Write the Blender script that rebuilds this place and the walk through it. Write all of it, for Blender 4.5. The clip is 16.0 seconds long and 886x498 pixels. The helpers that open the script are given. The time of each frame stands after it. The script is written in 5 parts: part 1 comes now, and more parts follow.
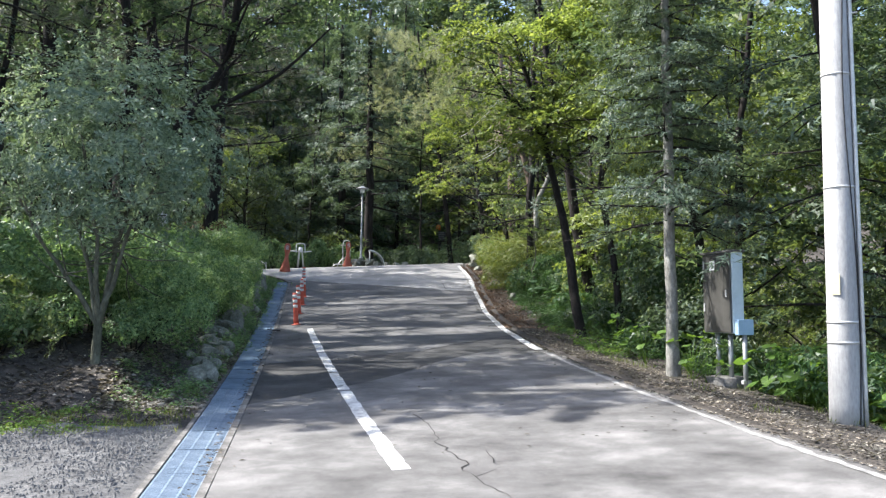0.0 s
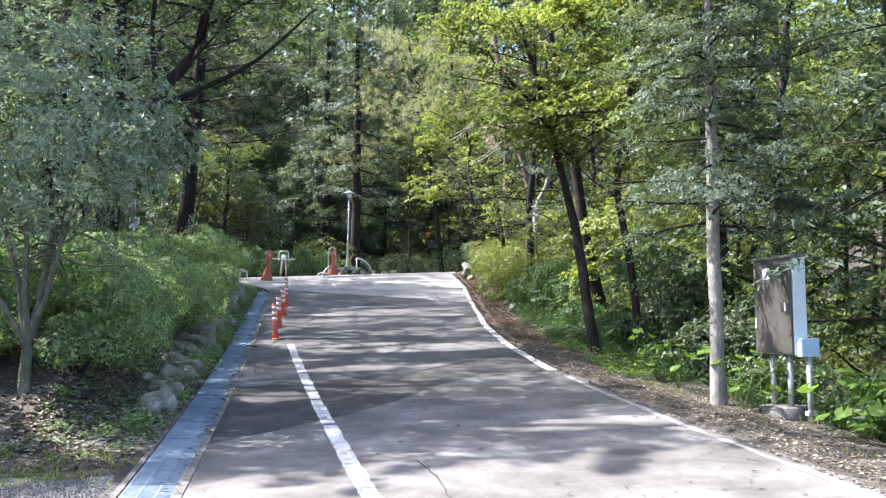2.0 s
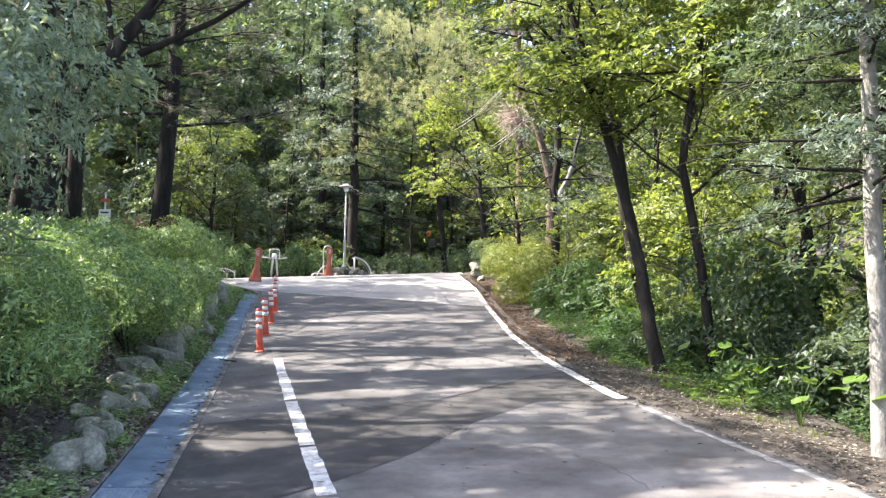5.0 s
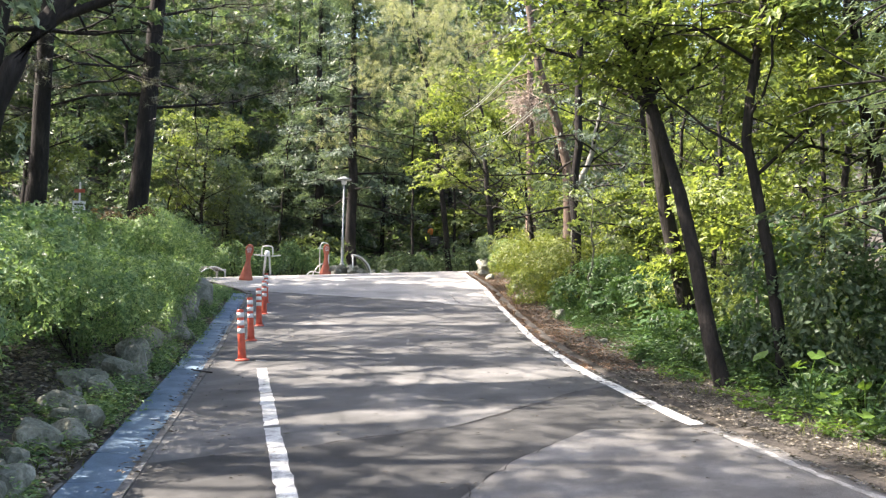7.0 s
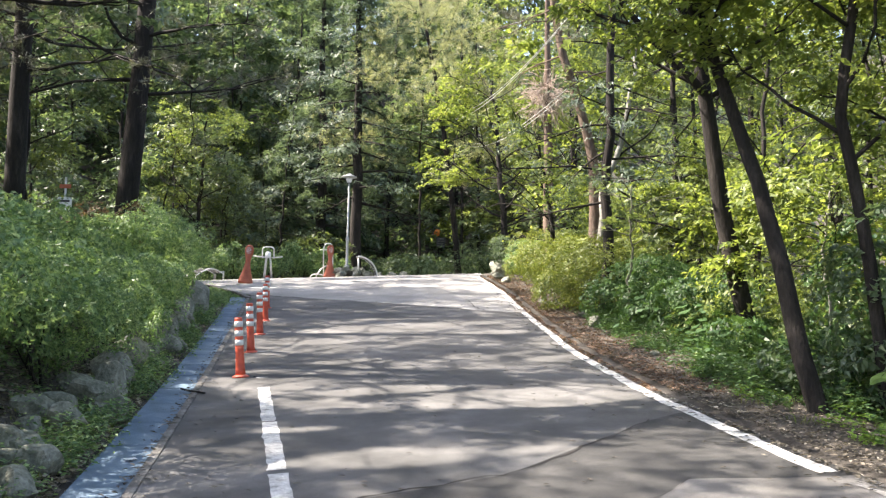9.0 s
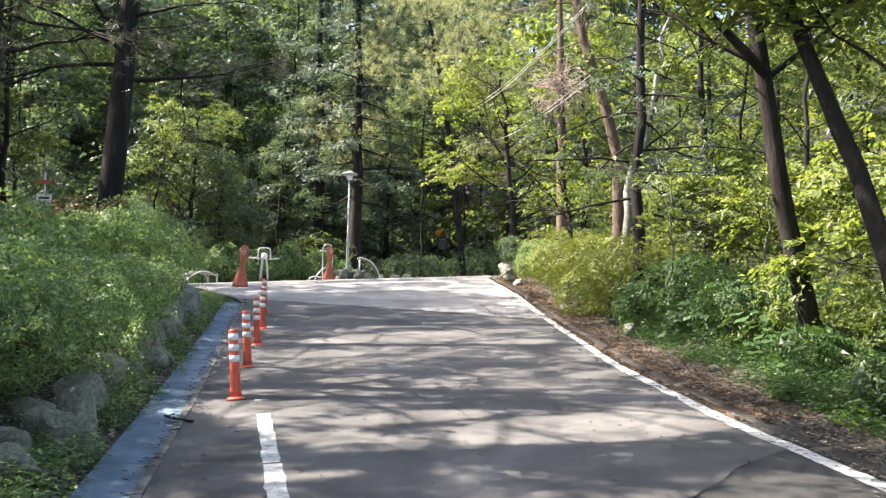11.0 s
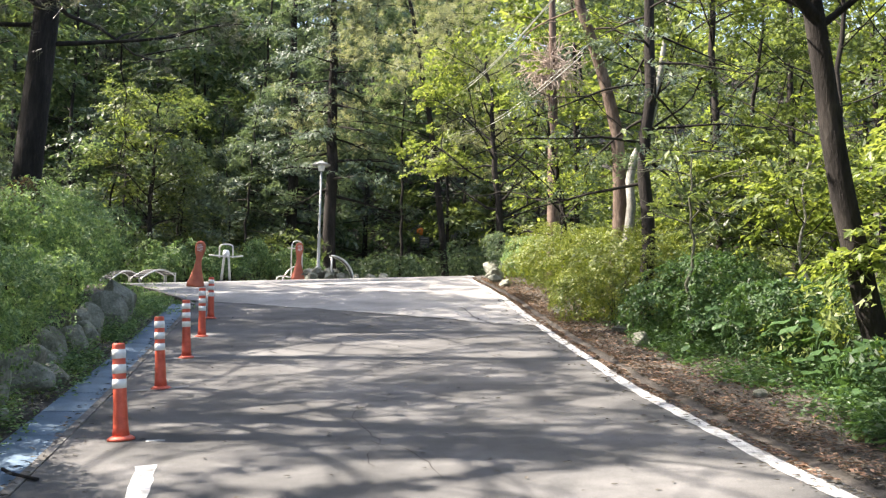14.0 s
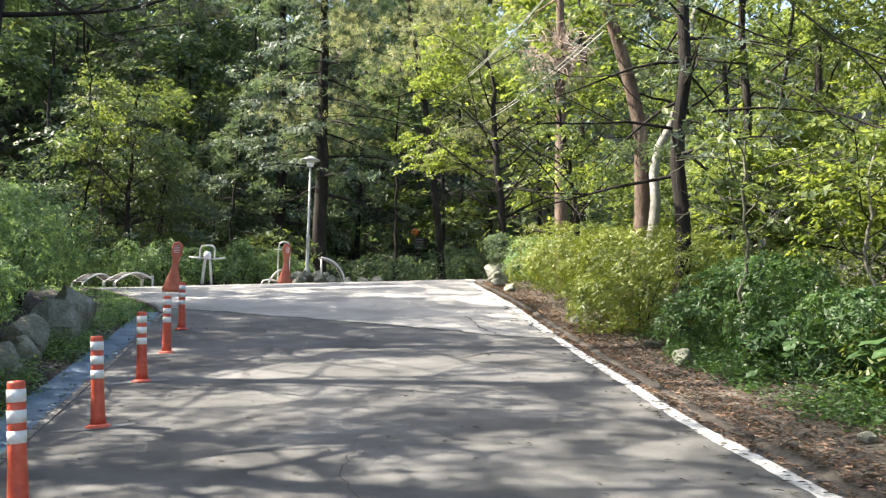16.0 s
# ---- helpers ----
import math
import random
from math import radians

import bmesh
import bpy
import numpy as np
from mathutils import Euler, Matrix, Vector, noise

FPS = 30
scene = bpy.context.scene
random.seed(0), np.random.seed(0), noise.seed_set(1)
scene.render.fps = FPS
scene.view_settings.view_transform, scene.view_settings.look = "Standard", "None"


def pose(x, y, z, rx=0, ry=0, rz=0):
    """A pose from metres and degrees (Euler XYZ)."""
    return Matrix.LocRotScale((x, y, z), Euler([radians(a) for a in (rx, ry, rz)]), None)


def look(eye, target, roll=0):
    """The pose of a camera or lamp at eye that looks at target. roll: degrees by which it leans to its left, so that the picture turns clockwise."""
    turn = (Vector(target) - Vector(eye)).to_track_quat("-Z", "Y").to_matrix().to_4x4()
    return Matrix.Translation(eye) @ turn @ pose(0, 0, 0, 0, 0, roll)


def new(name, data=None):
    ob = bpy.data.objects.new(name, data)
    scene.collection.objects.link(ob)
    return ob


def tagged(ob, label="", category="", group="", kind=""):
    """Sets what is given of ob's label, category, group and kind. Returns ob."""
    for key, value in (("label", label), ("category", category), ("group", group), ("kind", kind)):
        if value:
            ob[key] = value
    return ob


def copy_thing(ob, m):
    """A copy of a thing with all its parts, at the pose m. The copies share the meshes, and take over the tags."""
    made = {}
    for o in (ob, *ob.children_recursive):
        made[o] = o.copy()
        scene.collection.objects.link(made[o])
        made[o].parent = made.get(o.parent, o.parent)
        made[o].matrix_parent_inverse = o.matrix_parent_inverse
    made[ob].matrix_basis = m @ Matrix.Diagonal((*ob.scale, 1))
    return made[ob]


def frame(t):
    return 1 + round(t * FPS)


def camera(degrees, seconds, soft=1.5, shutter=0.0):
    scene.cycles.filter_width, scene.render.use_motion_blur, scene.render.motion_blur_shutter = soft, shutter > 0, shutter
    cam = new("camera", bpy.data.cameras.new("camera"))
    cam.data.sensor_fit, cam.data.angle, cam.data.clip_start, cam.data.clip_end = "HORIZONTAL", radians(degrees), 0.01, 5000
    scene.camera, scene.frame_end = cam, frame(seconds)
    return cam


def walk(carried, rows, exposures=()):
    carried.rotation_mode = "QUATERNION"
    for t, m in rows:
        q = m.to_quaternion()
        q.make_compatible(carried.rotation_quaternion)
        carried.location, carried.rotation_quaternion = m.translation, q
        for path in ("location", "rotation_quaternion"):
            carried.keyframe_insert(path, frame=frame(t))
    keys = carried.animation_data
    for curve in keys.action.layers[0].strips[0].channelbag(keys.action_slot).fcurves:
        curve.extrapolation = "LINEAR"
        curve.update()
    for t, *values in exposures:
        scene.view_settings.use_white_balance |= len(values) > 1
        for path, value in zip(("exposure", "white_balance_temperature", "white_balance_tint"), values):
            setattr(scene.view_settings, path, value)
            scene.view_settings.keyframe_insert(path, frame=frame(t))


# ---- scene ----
cam = camera(52.06, 16.0, soft=1.33)
PATH = [
    (0.0, 0.145, 0.171, 1.570, -10.46, 4.22, -0.58),
    (0.5, 0.201, 0.692, 1.607, -10.71, 4.25, -0.64),
    (1.0, 0.173, 1.246, 1.630, -11.01, 4.52, -0.66),
    (1.5, 0.221, 1.765, 1.618, -11.17, 4.71, -0.66),
    (2.0, 0.309, 2.249, 1.660, -11.35, 4.82, -0.64),
    (2.5, 0.323, 2.803, 1.694, -11.53, 4.89, -0.67),
    (3.0, 0.374, 3.361, 1.692, -11.62, 4.89, -0.75),
    (3.5, 0.449, 3.896, 1.705, -11.65, 5.04, -0.77),
    (4.0, 0.480, 4.476, 1.739, -11.75, 5.07, -0.73),
    (4.5, 0.499, 5.072, 1.770, -11.77, 5.00, -0.72),
    (5.0, 0.520, 5.631, 1.783, -11.72, 4.97, -0.77),
    (7.5, 0.792, 8.470, 1.865, -11.85, 5.09, -0.74),
    (8.0, 0.735, 8.948, 1.902, -11.88, 5.18, -0.80),
    (8.5, 0.724, 9.407, 1.904, -11.87, 5.15, -0.77),
    (9.0, 0.759, 9.837, 1.933, -11.83, 5.20, -0.77),
    (9.5, 0.707, 10.296, 1.968, -11.90, 5.19, -0.74),
    (12.0, 0.784, 12.343, 2.077, -12.35, 5.38, -0.65),
    (12.5, 0.921, 12.726, 2.055, -12.44, 5.35, -0.67),
    (13.0, 1.083, 13.195, 2.113, -12.54, 5.41, -0.69),
    (13.5, 1.306, 13.660, 2.145, -12.80, 5.41, -0.75),
    (14.0, 1.435, 14.069, 2.172, -13.12, 5.42, -0.79),
    (14.5, 1.466, 14.602, 2.250, -13.30, 5.49, -0.78),
    (15.0, 1.570, 15.061, 2.255, -13.42, 5.40, -0.79),
    (15.5, 1.659, 15.496, 2.311, -13.48, 5.54, -0.81),
    (16.0, 1.712, 15.985, 2.356, -13.60, 5.52, -0.79),
]
walk(cam, [(t, pose(x, y, z, 90 + pitch, roll, yaw)) for t, x, y, z, yaw, pitch, roll in PATH],
     [(0.0, 1.56, 6150, 12), (1.5, 2.0, 6200, 16), (3.5, 2.38, 6300, 17), (4.5, 2.45, 6650, 17), (9.0, 2.33, 6950, 15), (14.0, 2.21, 6950, 15), (14.5, 2.2, 6950, 11), (16.0, 2.2, 6950, 11)])

# ---- light ----
SUN_AZ = Vector((-0.94, 0.34, 0.0)).normalized()
SUN_EL = radians(50)
SUN = Vector((SUN_AZ.x * math.cos(SUN_EL), SUN_AZ.y * math.cos(SUN_EL), math.sin(SUN_EL)))

world = bpy.data.worlds.new("sky")
scene.world = world
world.use_nodes = True
sky = world.node_tree.nodes.new("ShaderNodeTexSky")
sky.sky_type = "NISHITA"
sky.sun_disc = False
sky.sun_elevation = SUN_EL
sky.sun_rotation = math.atan2(SUN_AZ.x, SUN_AZ.y)
sky.air_density, sky.dust_density = 1.0, 2.5
back = world.node_tree.nodes["Background"]
back.inputs["Strength"].default_value = 0.13
world.node_tree.links.new(sky.outputs["Color"], back.inputs["Color"])

lamp = new("sun", bpy.data.lights.new("sun", "SUN"))
lamp.data.energy, lamp.data.angle, lamp.data.color = 4.7, radians(0.6), (1.0, 0.95, 0.86)
lamp.matrix_world = look(SUN * 60, (0, 0, 0))


# ---- materials ----
def material(name):
    m = bpy.data.materials.new(name)
    m.use_nodes = True
    nt = m.node_tree
    return m, nt, nt.nodes["Principled BSDF"]


def ramp(nt, fac, stops):
    r = nt.nodes.new("ShaderNodeValToRGB")
    while len(r.color_ramp.elements) < len(stops):
        r.color_ramp.elements.new(0.5)
    for e, (p, c) in zip(r.color_ramp.elements, stops):
        e.position, e.color = p, (*c, 1)
    nt.links.new(fac, r.inputs["Fac"])
    return r.outputs["Color"]


def noise_tex(nt, scale, detail=4.0, rough=0.6, coord="Object", stretch=None):
    tc = nt.nodes.new("ShaderNodeTexCoord")
    n = nt.nodes.new("ShaderNodeTexNoise")
    n.inputs["Scale"].default_value, n.inputs["Detail"].default_value, n.inputs["Roughness"].default_value = scale, detail, rough
    if stretch:
        mp = nt.nodes.new("ShaderNodeMapping")
        mp.inputs["Scale"].default_value = stretch
        nt.links.new(tc.outputs[coord], mp.inputs["Vector"])
        nt.links.new(mp.outputs["Vector"], n.inputs["Vector"])
    else:
        nt.links.new(tc.outputs[coord], n.inputs["Vector"])
    return n.outputs["Fac"]


def mixed(nt, fac, a, b, mode="MIX"):
    m = nt.nodes.new("ShaderNodeMix")
    m.data_type, m.blend_type = "RGBA", mode
    for sock, v in ((m.inputs[0], fac), (m.inputs[6], a), (m.inputs[7], b)):
        if isinstance(v, (int, float)):
            sock.default_value = v
        elif isinstance(v, tuple):
            sock.default_value = (*v, 1)
        else:
            nt.links.new(v, sock)
    return m.outputs[2]


def bumped(nt, bsdf, height, strength, distance):
    b = nt.nodes.new("ShaderNodeBump")
    b.inputs["Strength"].default_value, b.inputs["Distance"].default_value = strength, distance
    nt.links.new(height, b.inputs["Height"])
    nt.links.new(b.outputs["Normal"], bsdf.inputs["Normal"])


def grainy(name, dark, mid, light, coarse=1.5, fine=60.0, rough=0.9, bump=0.4, dist=0.01, metal=0.0, spec=0.3, stretch=None, grain=0.36):
    """A surface with stains at one scale and grain at another."""
    m, nt, bsdf = material(name)
    a = ramp(nt, noise_tex(nt, coarse, 6, 0.65, stretch=stretch), [(0.3, dark), (0.52, mid), (0.72, light)])
    fin = noise_tex(nt, fine, 3, 0.7, stretch=stretch)
    g2 = ramp(nt, fin, [(0.3, (1 - grain,) * 3), (0.7, (1 + 0.8 * grain,) * 3)])
    nt.links.new(mixed(nt, 1.0, a, g2, "MULTIPLY"), bsdf.inputs["Base Color"])
    bsdf.inputs["Roughness"].default_value, bsdf.inputs["Metallic"].default_value = rough, metal
    bsdf.inputs["Specular IOR Level"].default_value = spec
    bumped(nt, bsdf, fin, bump, dist)
    return m


def leafy(name, dark, mid, light, through_it=0.35, gloss=0.45, patch=1.2):
    """Leaves: each blade its own shade, patches of growth, light passing through."""
    m, nt, bsdf = material(name)
    geo = nt.nodes.new("ShaderNodeNewGeometry")
    each = ramp(nt, geo.outputs["Random Per Island"], [(0.0, dark), (0.55, mid), (1.0, light)])
    pat = ramp(nt, noise_tex(nt, patch, 3, 0.6), [(0.3, (0.65, 0.72, 0.7)), (0.7, (1.25, 1.2, 1.1))])
    col = mixed(nt, 1.0, each, pat, "MULTIPLY")
    nt.links.new(col, bsdf.inputs["Base Color"])
    bsdf.inputs["Roughness"].default_value = gloss
    bsdf.inputs["Specular IOR Level"].default_value = 0.35
    tr = nt.nodes.new("ShaderNodeBsdfTranslucent")
    warm = mixed(nt, 1.0, col, (1.5, 1.46, 0.8), "MULTIPLY")
    nt.links.new(warm, tr.inputs["Color"])
    mx = nt.nodes.new("ShaderNodeMixShader")
    mx.inputs[0].default_value = through_it
    nt.links.new(bsdf.outputs[0], mx.inputs[1])
    nt.links.new(tr.outputs[0], mx.inputs[2])
    nt.links.new(mx.outputs[0], nt.nodes["Material Output"].inputs["Surface"])
    return m


M_OLD = grainy("old_asphalt", (0.06, 0.058, 0.055), (0.134, 0.13, 0.124), (0.235, 0.228, 0.217), 1.3, 140, 0.92, 0.5, 0.004)
M_FRESH = grainy("patch_asphalt", (0.027, 0.027, 0.027), (0.047, 0.047, 0.046), (0.085, 0.083, 0.08), 2.2, 150, 0.88, 0.6, 0.004, grain=0.45)
M_MID = grainy("worn_asphalt", (0.056, 0.056, 0.055), (0.103, 0.102, 0.1), (0.172, 0.169, 0.165), 1.0, 140, 0.9, 0.5, 0.004)
M_TOP = grainy("pale_asphalt", (0.19, 0.186, 0.178), (0.265, 0.26, 0.25), (0.34, 0.333, 0.32), 0.8, 130, 0.92, 0.5, 0.004)
M_PAINT = grainy("road_paint", (0.17, 0.17, 0.165), (0.53, 0.53, 0.51), (0.7, 0.7, 0.675), 9.0, 70, 0.75, 0.3, 0.003)
M_PAINT_WORN = grainy("worn_road_paint", (0.16, 0.158, 0.15), (0.27, 0.265, 0.25), (0.46, 0.45, 0.43), 9.0, 60, 0.8, 0.4, 0.003)
M_CRACK = grainy("crack_filling", (0.012, 0.011, 0.01), (0.02, 0.019, 0.018), (0.035, 0.03, 0.028), 8, 60, 0.95, 0.3, 0.003)
M_CONC = grainy("kerb_concrete", (0.06, 0.057, 0.052), (0.14, 0.134, 0.124), (0.26, 0.25, 0.235), 3.5, 50, 0.9, 0.5, 0.006)
M_POLE = grainy("pole_concrete", (0.31, 0.31, 0.305), (0.38, 0.38, 0.37), (0.44, 0.44, 0.43), 1.6, 45, 0.85, 0.35, 0.004, stretch=(1, 1, 0.25), grain=0.18)
M_DRAIN = grainy("drain_slab_paint", (0.065, 0.1, 0.14), (0.105, 0.16, 0.22), (0.16, 0.22, 0.285), 2.4, 60, 0.78, 0.3, 0.004, grain=0.2)
M_GRATE = grainy("galvanised_steel", (0.13, 0.18, 0.24), (0.2, 0.26, 0.33), (0.28, 0.34, 0.41), 5, 50, 0.6, 0.2, 0.002, metal=0.2, spec=0.4)
M_DARK = grainy("drain_pit", (0.02, 0.02, 0.02), (0.04, 0.038, 0.035), (0.06, 0.055, 0.05), 3, 30, 0.95)
M_SOIL = grainy("leaf_litter_soil", (0.036, 0.032, 0.028), (0.07, 0.062, 0.053), (0.125, 0.112, 0.097), 2.2, 35, 0.95, 0.8, 0.02)
M_GRAVEL = grainy("grey_gravel", (0.075, 0.075, 0.075), (0.12, 0.12, 0.119), (0.18, 0.18, 0.177), 6.0, 75, 0.92, 0.9, 0.015)
M_STONE = grainy("grey_boulder", (0.09, 0.098, 0.07), (0.215, 0.22, 0.178), (0.37, 0.368, 0.32), 3.2, 28, 0.9, 0.8, 0.02)
M_CHIP = grainy("gravel_stone", (0.075, 0.075, 0.075), (0.13, 0.13, 0.128), (0.21, 0.21, 0.206), 12.0, 60, 0.9, 0.3, 0.004)
M_BARK = grainy("dark_bark", (0.008, 0.007, 0.006), (0.019, 0.016, 0.014), (0.048, 0.042, 0.036), 5, 30, 0.95, 1.0, 0.02, stretch=(1, 1, 0.22))
M_BARK_GREY = grainy("grey_bark", (0.11, 0.108, 0.095), (0.225, 0.22, 0.197), (0.37, 0.365, 0.33), 6, 30, 0.92, 0.8, 0.015, stretch=(1, 1, 0.5))
M_BARK_RED = grainy("reddish_pine_bark", (0.055, 0.039, 0.03), (0.12, 0.085, 0.066), (0.225, 0.175, 0.135), 5, 26, 0.92, 0.9, 0.02, stretch=(1, 1, 0.3))
M_TWIG = grainy("dead_twig", (0.22, 0.17, 0.14), (0.36, 0.29, 0.24), (0.5, 0.43, 0.37), 6, 40, 0.9, 0.3, 0.004)
M_ORANGE = grainy("orange_red_plastic", (0.45, 0.075, 0.045), (0.61, 0.105, 0.06), (0.7, 0.17, 0.11), 9, 60, 0.5, 0.15, 0.002, spec=0.4, grain=0.07)
M_BAND = grainy("reflective_white_band", (0.6, 0.6, 0.58), (0.76, 0.76, 0.74), (0.84, 0.84, 0.83), 14, 70, 0.45, 0.1, 0.001, spec=0.5, grain=0.07)
M_TERRA = grainy("terracotta_paint", (0.31, 0.085, 0.05), (0.4, 0.115, 0.068), (0.48, 0.16, 0.105), 4, 40, 0.55, 0.2, 0.003, grain=0.1)
M_STEEL = grainy("pale_steel_tube", (0.45, 0.45, 0.43), (0.58, 0.58, 0.56), (0.68, 0.68, 0.66), 6, 60, 0.4, 0.1, 0.001, metal=0.3, spec=0.5, grain=0.07)
M_BROWN = grainy("brown_painted_steel", (0.042, 0.041, 0.036), (0.062, 0.06, 0.054), (0.085, 0.082, 0.075), 3, 60, 0.5, 0.15, 0.002, spec=0.4, grain=0.07)
M_SIDE = grainy("pale_blue_steel", (0.40, 0.49, 0.53), (0.50, 0.59, 0.63), (0.58, 0.66, 0.69), 3, 60, 0.45, 0.1, 0.002, spec=0.5, grain=0.07)
M_BLUE = grainy("blue_steel", (0.22, 0.34, 0.46), (0.28, 0.41, 0.54), (0.34, 0.47, 0.6), 3, 60, 0.45, 0.1, 0.002, spec=0.5, grain=0.07)
M_GALV = grainy("galvanised_pipe", (0.25, 0.26, 0.26), (0.33, 0.34, 0.34), (0.42, 0.43, 0.43), 7, 50, 0.45, 0.1, 0.001, metal=0.5, spec=0.5, grain=0.1)
M_CABLE = grainy("black_cable", (0.012, 0.012, 0.012), (0.02, 0.02, 0.02), (0.03, 0.03, 0.03), 6, 60, 0.5, 0.1, 0.001)
M_YELLOW = grainy("yellow_plate", (0.5, 0.45, 0.3), (0.6, 0.54, 0.37), (0.66, 0.61, 0.46), 6, 60, 0.5, 0.1, 0.001, grain=0.07)
M_WHITE = grainy("white_enamel", (0.6, 0.61, 0.62), (0.72, 0.73, 0.74), (0.8, 0.8, 0.8), 5, 60, 0.45, 0.1, 0.001, spec=0.5, grain=0.07)
M_LAMP = grainy("weathered_white_steel", (0.26, 0.27, 0.26), (0.36, 0.37, 0.36), (0.45, 0.46, 0.45), 6, 60, 0.5, 0.1, 0.001, metal=0.1, spec=0.4, grain=0.1)
M_SIGN = grainy("orange_sign_face", (0.55, 0.16, 0.03), (0.7, 0.22, 0.05), (0.78, 0.3, 0.08), 5, 60, 0.5, 0.1, 0.001, grain=0.07)
M_SEAT = grainy("dark_bench_board", (0.02, 0.02, 0.02), (0.04, 0.04, 0.04), (0.07, 0.07, 0.07), 5, 50, 0.6, 0.2, 0.002, grain=0.07)
M_DEADLEAF = leafy("dead_leaf", (0.04, 0.033, 0.028), (0.088, 0.074, 0.062), (0.195, 0.17, 0.143), 0.1, 0.7)
M_MULCH = leafy("bank_mulch", (0.08, 0.07, 0.06), (0.19, 0.168, 0.145), (0.38, 0.345, 0.305), 0.1, 0.7)
M_RUSSET = leafy("russet_leaf", (0.08, 0.046, 0.034), (0.16, 0.096, 0.072), (0.3, 0.2, 0.15), 0.1, 0.7)
M_BARK_OLIVE = grainy("olive_bark", (0.05, 0.052, 0.036), (0.1, 0.103, 0.074), (0.19, 0.195, 0.145), 6, 30, 0.92, 0.8, 0.015, stretch=(1, 1, 0.5))
M_BROWNLEAF = leafy("withered_foliage", (0.06, 0.042, 0.028), (0.125, 0.085, 0.055), (0.21, 0.15, 0.1), 0.2, 0.7)

L_BROAD = leafy("broad_leaf", (0.054, 0.080, 0.037), (0.102, 0.140, 0.062), (0.172, 0.212, 0.09), 0.45)
# Yellow-green leaf, also used to put sunlight into the colour of lit crowns.
L_LIGHT_SUNLIT = leafy("light_sunlit_leaf", (0.085, 0.125, 0.04), (0.152, 0.2, 0.06), (0.24, 0.285, 0.095), 0.48)
L_DEEP = leafy("deep_green_leaf", (0.045, 0.078, 0.05), (0.085, 0.13, 0.082), (0.15, 0.2, 0.122), 0.42)
L_FIR = leafy("fir_needle", (0.05, 0.08, 0.064), (0.088, 0.128, 0.098), (0.15, 0.195, 0.145), 0.3, 0.5)
# Pine needles in two tones: greyed as in shade, then paled as by sun.
L_PINE = leafy("pine_needle", (0.065, 0.071, 0.062), (0.112, 0.12, 0.103), (0.185, 0.195, 0.168), 0.28, 0.45)
L_PINE_SUNLIT = leafy("sunlit_pine_needle", (0.15, 0.17, 0.11), (0.23, 0.25, 0.165), (0.33, 0.35, 0.24), 0.4, 0.4)
L_SILVER = leafy("blue_green_leaf", (0.1, 0.15, 0.122), (0.175, 0.24, 0.196), (0.28, 0.35, 0.287), 0.36, 0.45)
L_AZALEA = leafy("shrub_leaf", (0.07, 0.13, 0.06), (0.155, 0.25, 0.12), (0.29, 0.39, 0.2), 0.4)
L_GOLD = leafy("yellow_green_shrub_leaf", (0.07, 0.1, 0.02), (0.135, 0.17, 0.034), (0.215, 0.245, 0.055), 0.3)
L_WEED = leafy("large_weed_leaf", (0.07, 0.14, 0.03), (0.12, 0.21, 0.045), (0.18, 0.28, 0.07), 0.45)
L_FERN = leafy("dark_weed_leaf", (0.03, 0.072, 0.03), (0.058, 0.118, 0.042), (0.105, 0.175, 0.066), 0.36)
L_GRASS = leafy("grass_blade", (0.07, 0.10, 0.028), (0.12, 0.155, 0.045), (0.21, 0.22, 0.085), 0.4)

# ---- terrain ----
LEFT_SLOPE = 0.0372
EDGE_Y = (-40, 0, 6, 12.2, 15.6, 18.9, 22.5, 24.65, 27.4, 28.5, 32.7, 35.5, 38.2, 42, 50, 70)
EDGE_X = (4.2, 4.3, 4.41, 4.56, 4.65, 4.88, 5.32, 5.70, 6.17, 6.36, 7.12, 7.5, 7.8, 8.6, 11.0, 19.0)


def step(a, b, v):
    u = np.clip((v - a) / (b - a), 0, 1)
    return u * u * (3 - 2 * u)


def profile(y):
    """Height of the road along its middle: level, then a climb, then a level yard."""
    u = np.clip(y, -0.5, 39.0) - 10
    z = 0.393 + 0.0533 * u + 0.002412 * u * u - 2.34e-5 * u ** 3
    over = np.maximum(y - 39.0, 0)
    return z + 0.134 * 2.25 * (1 - np.exp(-over / 2.25))


def road_z(x, y):
    return profile(y) + 0.0497 * np.clip(x, -4, 9)


def drain_x(y):
    """The drain's edge towards the road."""
    return -0.40 + LEFT_SLOPE * (y - 7.07)


def edge_x(y):
    return np.interp(y, EDGE_Y, EDGE_X)


def wob(x, y, k=1.0, s=0.0):
    return np.sin(x * 1.3 * k + 2.1 + s) * np.cos(y * 0.9 * k + 0.7 + s) + 0.5 * np.sin(x * 2.9 * k - y * 2.3 * k + s)


def yard_left(y):
    return np.interp(y, (20, 33.2, 34.72, 38.62, 42, 46, 60), (0, 0, -0.3, -1.75, -4.4, -6, -6)) * (y > 33.2)


